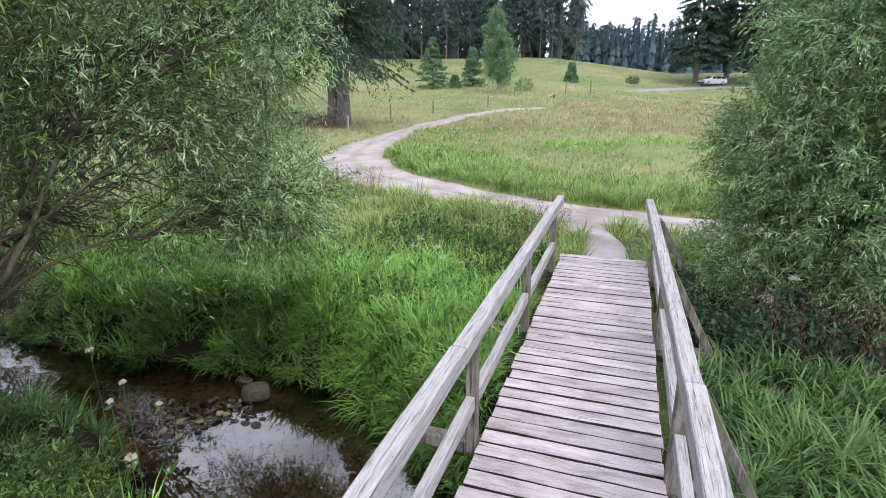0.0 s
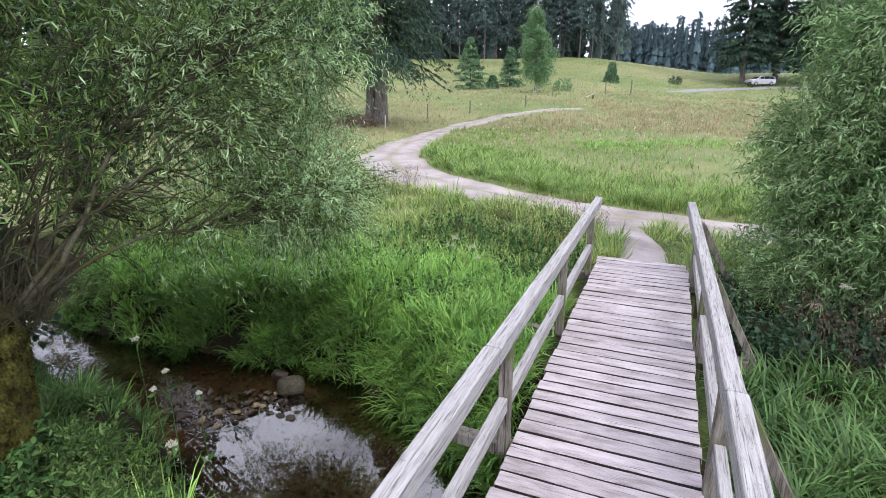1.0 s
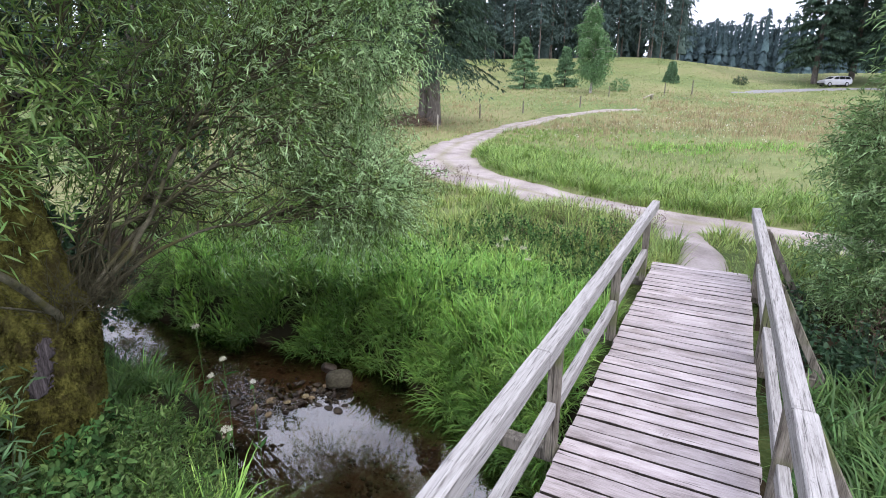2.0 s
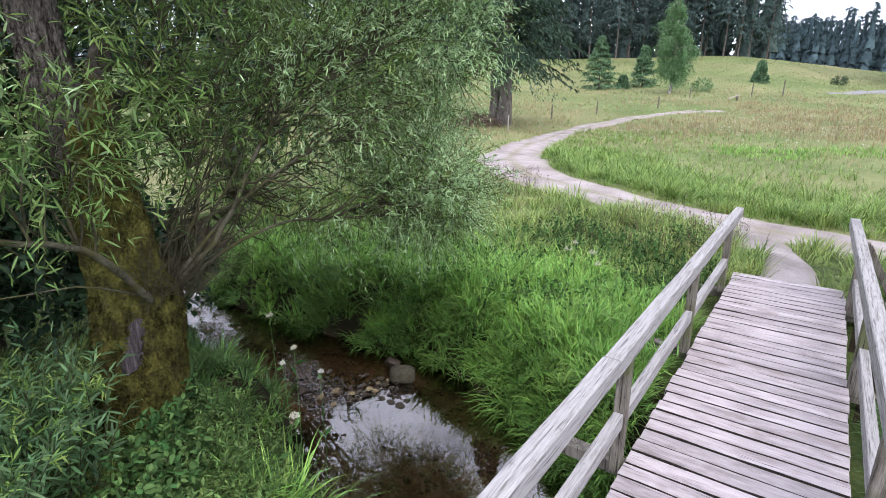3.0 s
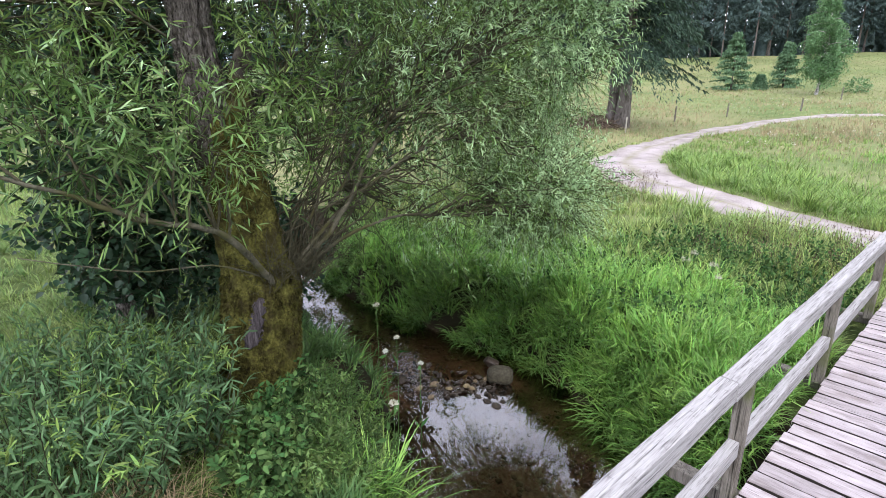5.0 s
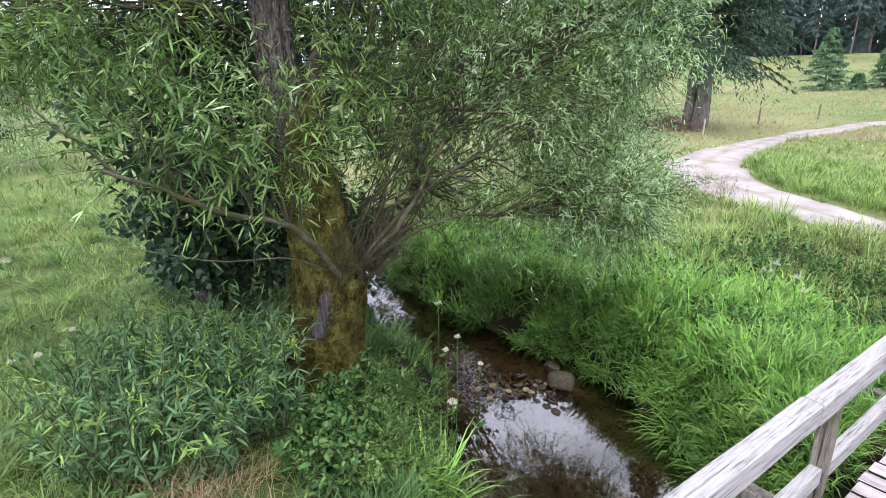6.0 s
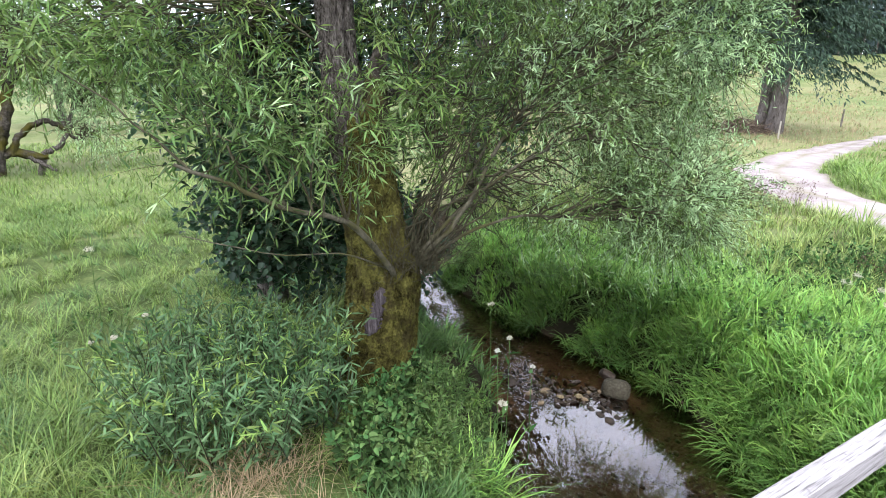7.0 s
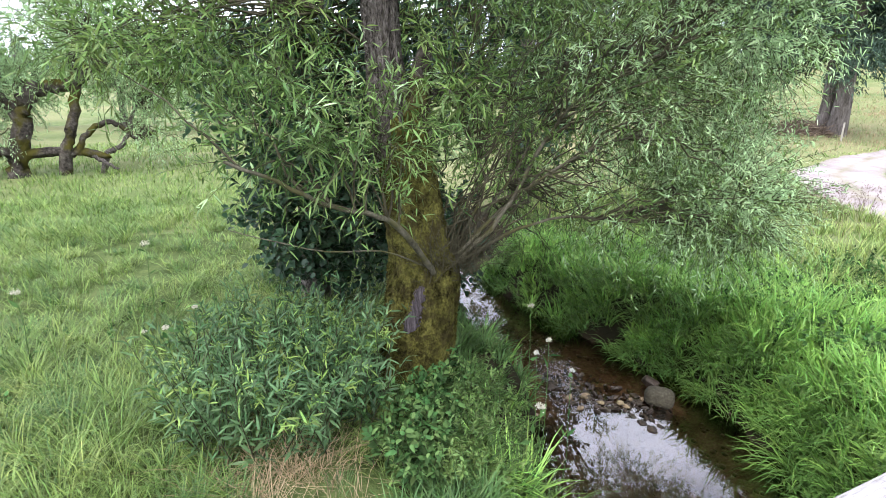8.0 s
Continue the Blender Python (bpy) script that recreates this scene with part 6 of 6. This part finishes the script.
def build_flowers():
    """Cream-white umbels on thin stalks."""
    def flower(at, hgt, lean, size, heads):
        stalk, head = Geo(), Geo()
        top = np.array([lean[0], lean[1], hgt])
        tube(stalk, bend((0, 0, -0.05), top, 0.0, 0.015, 6), np.linspace(0.005, 0.0025, 6), 4)
        st = RNG.random((4, 1)) * top
        add_leaves(stalk, st, RNG.normal(size=(4, 3)) + np.array([0, 0, 0.6]), 0.12, 0.04)
        n = heads
        d = unit(RNG.normal(size=(n, 3)) * np.array([1, 1, 0.35]) + np.array([0, 0, 0.4]))
        p = top + d * (size * RNG.random((n, 1)) ** 0.5)
        add_leaves(head, p, RNG.normal(size=(n, 3)), 0.012, 0.010)
        t = thing("meadowsweet", "tall stalk with a cream-white frothy flower head", "flower", at, "white flowers")
        part("stalk", stalk, M_herb, t)
        part("blossom", head, M_flower, t)
        return t
    for x, y, top, size in ((-3.0, 2.27, 0.48, 0.021), (-3.0, 2.18, 0.40, 0.02), (-4.55, -0.32, 0.45, 0.026), (-4.55, -0.48, 0.45, 0.021), (-4.8, -0.12, 0.5, 0.022), (-3.1, 2.6, 0.1, 0.02),
                            (-2.45, 6.2, 0.4, 0.05), (-2.2, 6.35, 0.35, 0.05), (-2.05, 6.1, 0.3, 0.045), (-2.5, 6.5, 0.4, 0.05), (1.6, 6.15, 0.2, 0.07), (1.75, 5.95, 0.5, 0.05), (-2.75, 2.05, 0.1, 0.04), (-3.9, 2.75, 0.35, 0.035),
                            (-5.2, 2.6, 0.3, 0.05), (-6.9, -0.6, 0.6, 0.06), (-5.9, -1.6, 0.5, 0.05)):
        g = float(land(x, y))
        flower((x, y, g), top - g + 0.0, (0.04 * (RNG.random() - 0.5), 0.04 * (RNG.random() - 0.5)), size, int(60 + 1500 * size))
    # white flower specks in the hay meadow
    x, y, r = ground_points(420, 26, 62, -12, 20, 0.3)
    keep = line_off(ROAD, x, y) > 1.0
    x, y = x[keep], y[keep]
    g = Geo()
    for k in range(3):
        p = np.stack([x, y, land(x, y) + 0.42 + 0.1 * RNG.random(len(x))], -1) + RNG.normal(size=(len(x), 3)) * 0.03
        add_leaves(g, p, RNG.normal(size=(len(x), 3)) * np.array([1, 1, 0.3]), 0.07, 0.06)
    tagged(part("meadow_flowers", g, M_flower), "scattered white meadow flowers in the hay", "flowers", kind="stuff")
    # reddish seed heads of grasses
    for name, label, area, n, h in (("seed_heads", "reddish grass seed heads under the osier bush", (1.2, 3.2, 4.9, 6.0), 130, 0.75), ("seed_heads", "reddish flowering grasses beside the track", (-9.5, -6.0, 10.5, 13.5), 260, 0.7),
                                    ("seed_heads", "pinkish grass heads on the rise before the track", (-3.4, -0.9, 8.3, 11.4), 150, 0.5)):
        x, y = area[0] + (area[1] - area[0]) * RNG.random(n), area[2] + (area[3] - area[2]) * RNG.random(n)
        root = np.stack([x, y, land(x, y)], -1)
        hh = h * (0.6 + 0.5 * RNG.random(n))
        g = Geo()
        add_blades(g, root, hh, 0.005, 0.25, 2)
        k = 14
        base = np.repeat(root + np.array([0, 0, 1.0]) * hh[:, None] * 0.8, k, 0)
        base += RNG.normal(size=base.shape) * np.array([0.02, 0.02, 0.07])
        add_leaves(g, base, RNG.normal(size=base.shape) * 0.5 + np.array([0, 0, 1.0]), 0.035, 0.012)
        tagged(part(name, g, M_seed), label, "grass", kind="stuff")


def build_posts():
    for x, y, h, r, mat, lab in ((-17.5, 38.8, 1.1, 0.06, M_post, "short dark wooden fence post"), (-15.6, 43.2, 1.0, 0.06, M_post, "short dark wooden fence post"), (-12.15, 48.1, 1.0, 0.06, M_post, "short dark wooden fence post"),
                                 (-7.7, 68.6, 1.3, 0.06, M_post, "short dark wooden fence post"), (-12.95, 63.7, 1.2, 0.06, M_post, "short dark wooden fence post"), (-4.96, 70.8, 1.7, 0.07, M_post, "tall weathered wooden pole in the meadow"),
                                 (-16.95, 31.0, 0.95, 0.045, M_white, "pale freshly cut wooden stake beside the track")):
        t = thing("fence_post", lab, "post", (x, y, float(land(x, y))), "fence posts")
        g = Geo()
        tube(g, [(0, 0, -0.3), (0.01, 0, h * 0.5), (0.02, 0, h - 0.03), (0.02, 0, h)], (r, r, r * 0.95, r * 0.6), 8, 0.06)
        part("shaft", g, mat, t)
    # white painted board lying in the meadow
    b = part("board", box(0.2, 1.1, 0.1, (0, 0, 0), 0.02, wear=0.03, cuts=4), M_white)
    b.location, b.rotation_euler = (-8.27, 60.4, float(land(-8.27, 60.4)) + 0.35), (0.35, 0, -1.0)
    tagged(b, "whitish bleached log leaning in the meadow grass", "log")
    s = part("stump", stone_geo((0.3, 0.3, 1.0), 9), M_post)
    s.location = (-8.0, 60.6, float(land(-8.0, 60.6)) + 0.15)
    tagged(s, "low dark stump under the bleached log", "stump")
    # brush pile under the twin spruce
    pile = Geo()
    at = np.array([-19.6, 31.6, float(land(-19.6, 31.6))])
    for k in range(420):
        a, u = RNG.random() * 6.28, math.sqrt(RNG.random())
        p = at + np.array([1.5 * u * math.cos(a), 1.1 * u * math.sin(a), 0.75 * (1 - u * u) * RNG.random()])
        d = unit(RNG.normal(size=3) * np.array([1, 1, 0.35])) * (0.3 + 0.5 * RNG.random())
        tube(pile, [p - d, p + RNG.normal(size=3) * 0.05, p + d], (0.02, 0.016, 0.008), 4, cap=False)
    tagged(part("brush_pile", pile, M_dead), "low heap of brown cut branches under the spruce", "brush pile", kind="stuff")
    # a small dark shrub on the slope
    sh = Geo()
    pts, d = in_ellipsoid((0, 0, 0.6), (0.9, 0.7, 0.6), 140, 0.2)
    add_leafy_twigs(sh, None, pts, d, 0.4, 10, 0.15, 0.1)
    o = part("shrub", sh, M_dark)
    o.location = (-0.2, 97.2, float(land(-0.2, 97.2)))
    tagged(o, "small dark shrub on the far slope", "bush")
    # low scrub at the foot of the birch
    sh = Geo()
    pts, d = in_ellipsoid((0, 0, 0.6), (1.1, 0.9, 0.8), 160, 0.2)
    add_leafy_twigs(sh, None, pts, d, 0.4, 10, 0.15, 0.1)
    o = part("shrub", sh, M_birch)
    o.location = (-13.6, 73.0, float(land(-13.6, 73.0)))
    tagged(o, "light green scrub beside the birch", "bush")


def build_car():
    x, y = 12.6, 104.2
    car = thing("car", "silver estate car parked under the spruces", "car", (x, y, float(land(x, y)) + 0.06))
    car.rotation_euler = (0, 0, radians(30))
    # profile in length and height, front to the left
    prof = [(-2.15, 0.35), (-2.2, 0.62), (-2.05, 0.85), (-1.3, 1.0), (-0.55, 1.42), (0.1, 1.53), (1.3, 1.5), (1.85, 1.38), (2.12, 0.98), (2.18, 0.6), (2.12, 0.33), (1.7, 0.24), (-1.75, 0.24)]
    bm = bmesh.new()
    rings = []
    for w in (-1, 1):
        rings.append([bm.verts.new((px, w * (0.86 - 0.20 * max(0, (pz - 0.95)) / 0.6), pz)) for px, pz in prof])
    n = len(prof)
    for i in range(n):
        bm.faces.new((rings[0][i], rings[0][(i + 1) % n], rings[1][(i + 1) % n], rings[1][i]))
    bm.faces.new(rings[0][::-1])
    bm.faces.new(rings[1])
    bmesh.ops.recalc_face_normals(bm, faces=bm.faces)
    bmesh.ops.bevel(bm, geom=list(bm.edges), offset=0.05, segments=2, affect="EDGES")
    body = part("body", bm, M_car, car, "silver metallic paint")

    def pane(name, pts, mat, parent, out=0.02, label=""):
        b = bmesh.new()
        f = b.faces.new([b.verts.new(p) for p in pts])
        r = bmesh.ops.extrude_face_region(b, geom=[f])
        nrm = Vector((0, 0, 0))
        f.normal_update()
        nrm = f.normal * out
        bmesh.ops.translate(b, vec=nrm, verts=[v for v in r["geom"] if isinstance(v, bmesh.types.BMVert)])
        bmesh.ops.recalc_face_normals(b, faces=b.faces)
        return part(name, b, mat, parent, label)
    for w in (-1, 1):
        s = lambda px, pz: (px, w * (0.87 - 0.20 * max(0, (pz - 0.95)) / 0.6), pz)
        for quad in (((-1.0, 1.02), (-0.05, 1.02), (-0.02, 1.42), (-0.5, 1.34)), ((0.05, 1.02), (0.95, 1.02), (0.95, 1.42), (0.08, 1.43)), ((1.05, 1.02), (1.85, 1.02), (1.7, 1.32), (1.05, 1.41))):
            pane("side_window", [s(*q) for q in quad], M_glass_dark, car, 0.012 * w)
        pane("headlight", [(-2.12, w * 0.84, 0.66), (-1.85, w * 0.875, 0.72), (-1.85, w * 0.875, 0.86), (-2.05, w * 0.80, 0.82)], M_lamp_glass, car, 0.012)
        for px in (-1.35, 1.35):
            g = bmesh.new()
            bmesh.ops.create_cone(g, cap_ends=True, segments=20, radius1=0.32, radius2=0.32, depth=0.2)
            bmesh.ops.bevel(g, geom=[e for e in g.edges if e.calc_face_angle() > 1], offset=0.03, segments=2, affect="EDGES")
            bmesh.ops.transform(g, matrix=pose(px, w * 0.8, 0.30, 90), verts=g.verts)
            wheel = part("wheel", g, M_rubber, car, "black tyre")
            g = bmesh.new()
            bmesh.ops.create_cone(g, cap_ends=True, segments=20, radius1=0.2, radius2=0.2, depth=0.22)
            bmesh.ops.transform(g, matrix=pose(px, w * 0.8, 0.30, 90), verts=g.verts)
            part("rim", g, M_rim, wheel)
        part("mirror", box(0.12, 0.18, 0.12, (-0.85, w * 0.97, 1.05), 0.03), M_car, car)
    pane("windscreen", [(-1.22, -0.68, 1.06), (-1.22, 0.68, 1.06), (-0.58, 0.58, 1.42), (-0.58, -0.58, 1.42)], M_glass_dark, car, -0.03)
    part("front_bumper", box(0.16, 1.5, 0.22, (-2.16, 0, 0.42), 0.05), M_rubber, car)
    part("number_plate", box(0.02, 0.5, 0.11, (-2.25, 0, 0.5), 0.004), M_white, car)


def build_fallen_willow():
    t = thing("crooked_willow", "gnarled crooked willow with mossy bent trunks across the meadow", "tree", (0, 0, 0))
    parts = (
        ([(-21.39, -5.15, -.6), (-21.42, -5.0, .3), (-21.47, -4.8, .96), (-21.5, -4.75, 1.8), (-21.6, -4.4, 2.4), (-21.7, -3.9, 2.55), (-21.74, -3.3, 2.6), (-21.7, -2.5, 3.2)], 0.34),
        ([(-21.64, -3.96, -.6), (-21.7, -3.7, .6), (-21.74, -3.39, 1.45), (-21.8, -3.15, 2.6), (-21.9, -3.0, 4.2)], 0.24),
        ([(-21.3, -6.8, .2), (-21.35, -5.6, .55), (-21.63, -4.0, .5), (-21.8, -3.2, .42), (-21.83, -2.5, .25)], 0.22),
        ([(-21.73, -3.41, .34), (-21.76, -3.25, .8), (-21.8, -2.9, 1.25), (-21.88, -2.27, 1.45), (-21.9, -1.9, 1.1), (-21.92, -1.6, .8)], 0.13),
        ([(-21.83, -2.8, -.4), (-21.86, -2.6, .4), (-21.88, -2.2, .55), (-21.9, -1.8, 1.1), (-21.9, -1.5, 2.0)], 0.12),
        ([(-21.6, -4.8, 1.8), (-21.6, -5.6, 2.6), (-21.5, -6.4, 3.6)], 0.2),
        ([(-21.8, -3.1, .4), (-21.7, -2.7, .1), (-21.6, -2.3, -.2)], 0.1),
    )
    knots = np.concatenate([np.array(pts)[1:] for pts, r in parts])
    for pts, r in parts:
        g = Geo()
        p = np.array(pts)
        k = np.linspace(0, len(p) - 1, len(p) * 4)
        q = np.stack([np.interp(k, np.arange(len(p)), p[:, i]) for i in range(3)], -1)
        q[1:-1] = (q[:-2] + 2 * q[1:-1] + q[2:]) / 4
        tube(g, q + (RNG.random(q.shape) - 0.5) * r * 0.5, np.linspace(r * 0.85, r * 0.45, len(q)), 18, 0.14, 3, furrow=0.14)
        part("limb", g, M_crook if r > 0.12 else M_bark, t, smooth=True)
    wood, crown = Geo(), Geo()
    for c, rad, n in (((-22.0, -3.6, 4.6), (1.8, 2.6, 1.3), 640), ((-21.8, -6.6, 3.4), (1.5, 1.7, 2.2), 640), ((-22.5, -1.6, 3.2), (1.2, 1.6, 1.4), 380), ((-21.6, -5.9, 1.4), (0.8, 1.0, 1.2), 160), ((-22.0, -1.0, 1.2), (0.9, 1.0, 0.8), 120), ((-21.8, -0.4, 3.2), (1.3, 1.8, 1.4), 480), ((-21.6, 1.2, 3.9), (1.2, 1.5, 1.0), 320), ((-22.6, -2.6, 4.9), (1.0, 1.4, 0.9), 300), ((-22.4, -5.0, 2.6), (0.9, 1.0, 0.9), 200)):
        pts, d = in_ellipsoid(c, rad, n, 0.2)
        add_leafy_twigs(crown, wood, pts, d + RNG.normal(size=(n, 3)) * 0.5, 0.7, 14, 0.17, 0.04, 0.3, 0.75, 0.008)
        for p in pts[:: max(1, n // 16)]:
            src = knots[np.argmin(np.linalg.norm(knots - p, axis=1))]
            tube(wood, bend(src, p, 0.2, 0.2), np.linspace(0.03, 0.008, 6), 4, cap=False)
    tagged(part("brushwood", wood, M_twig, t), kind="stuff")
    part("crown", crown, M_willow_pale, t, "pale grey-green foliage")
    # broadleaved trees closing the meadow behind
    rnd = random.Random(8)
    for az, r, h, w in ((109, 40, 7.5, 5.0), (102, 55, 9, 6), (95, 50, 9, 6), (87, 44, 8, 5), (80, 46, 10, 5), (117, 42, 8, 6), (113, 36, 6.5, 5), (72, 52, 10, 5.5)):
        at = polar(az, r)
        tr = thing("broadleaf_tree", "rounded leafy tree at the far side of the meadow", "tree", at, "trees behind the meadow")
        g, c = Geo(), Geo()
        tube(g, [(0, 0, -0.4), (0.1, 0, h * 0.4), (0.0, 0.1, h * 0.9)], (0.28, 0.2, 0.05), 8, 0.08)
        for k in range(7):
            a = rnd.random() * 6.28
            ce = (w * 0.5 * math.cos(a), w * 0.5 * math.sin(a), h * (0.35 + 0.5 * rnd.random()))
            tube(g, bend((0, 0, h * 0.3), ce, 0.2, 0.2), np.linspace(0.1, 0.03, 6), 5)
            pts, d = in_ellipsoid(ce, (w * 0.42, w * 0.42, h * 0.17), 90, 0.2)
            add_leafy_twigs(c, None, pts, d + RNG.normal(size=(90, 3)) * 0.5, 0.9, 9, 0.3, 0.14, 0.3)
        part("trunk", g, M_bark, tr, smooth=True)
        part("crown", c, M_willow if rnd.random() < 0.5 else M_osier, tr)


build_fallen_willow()
build_car()
build_posts()
build_stones()
build_flowers()
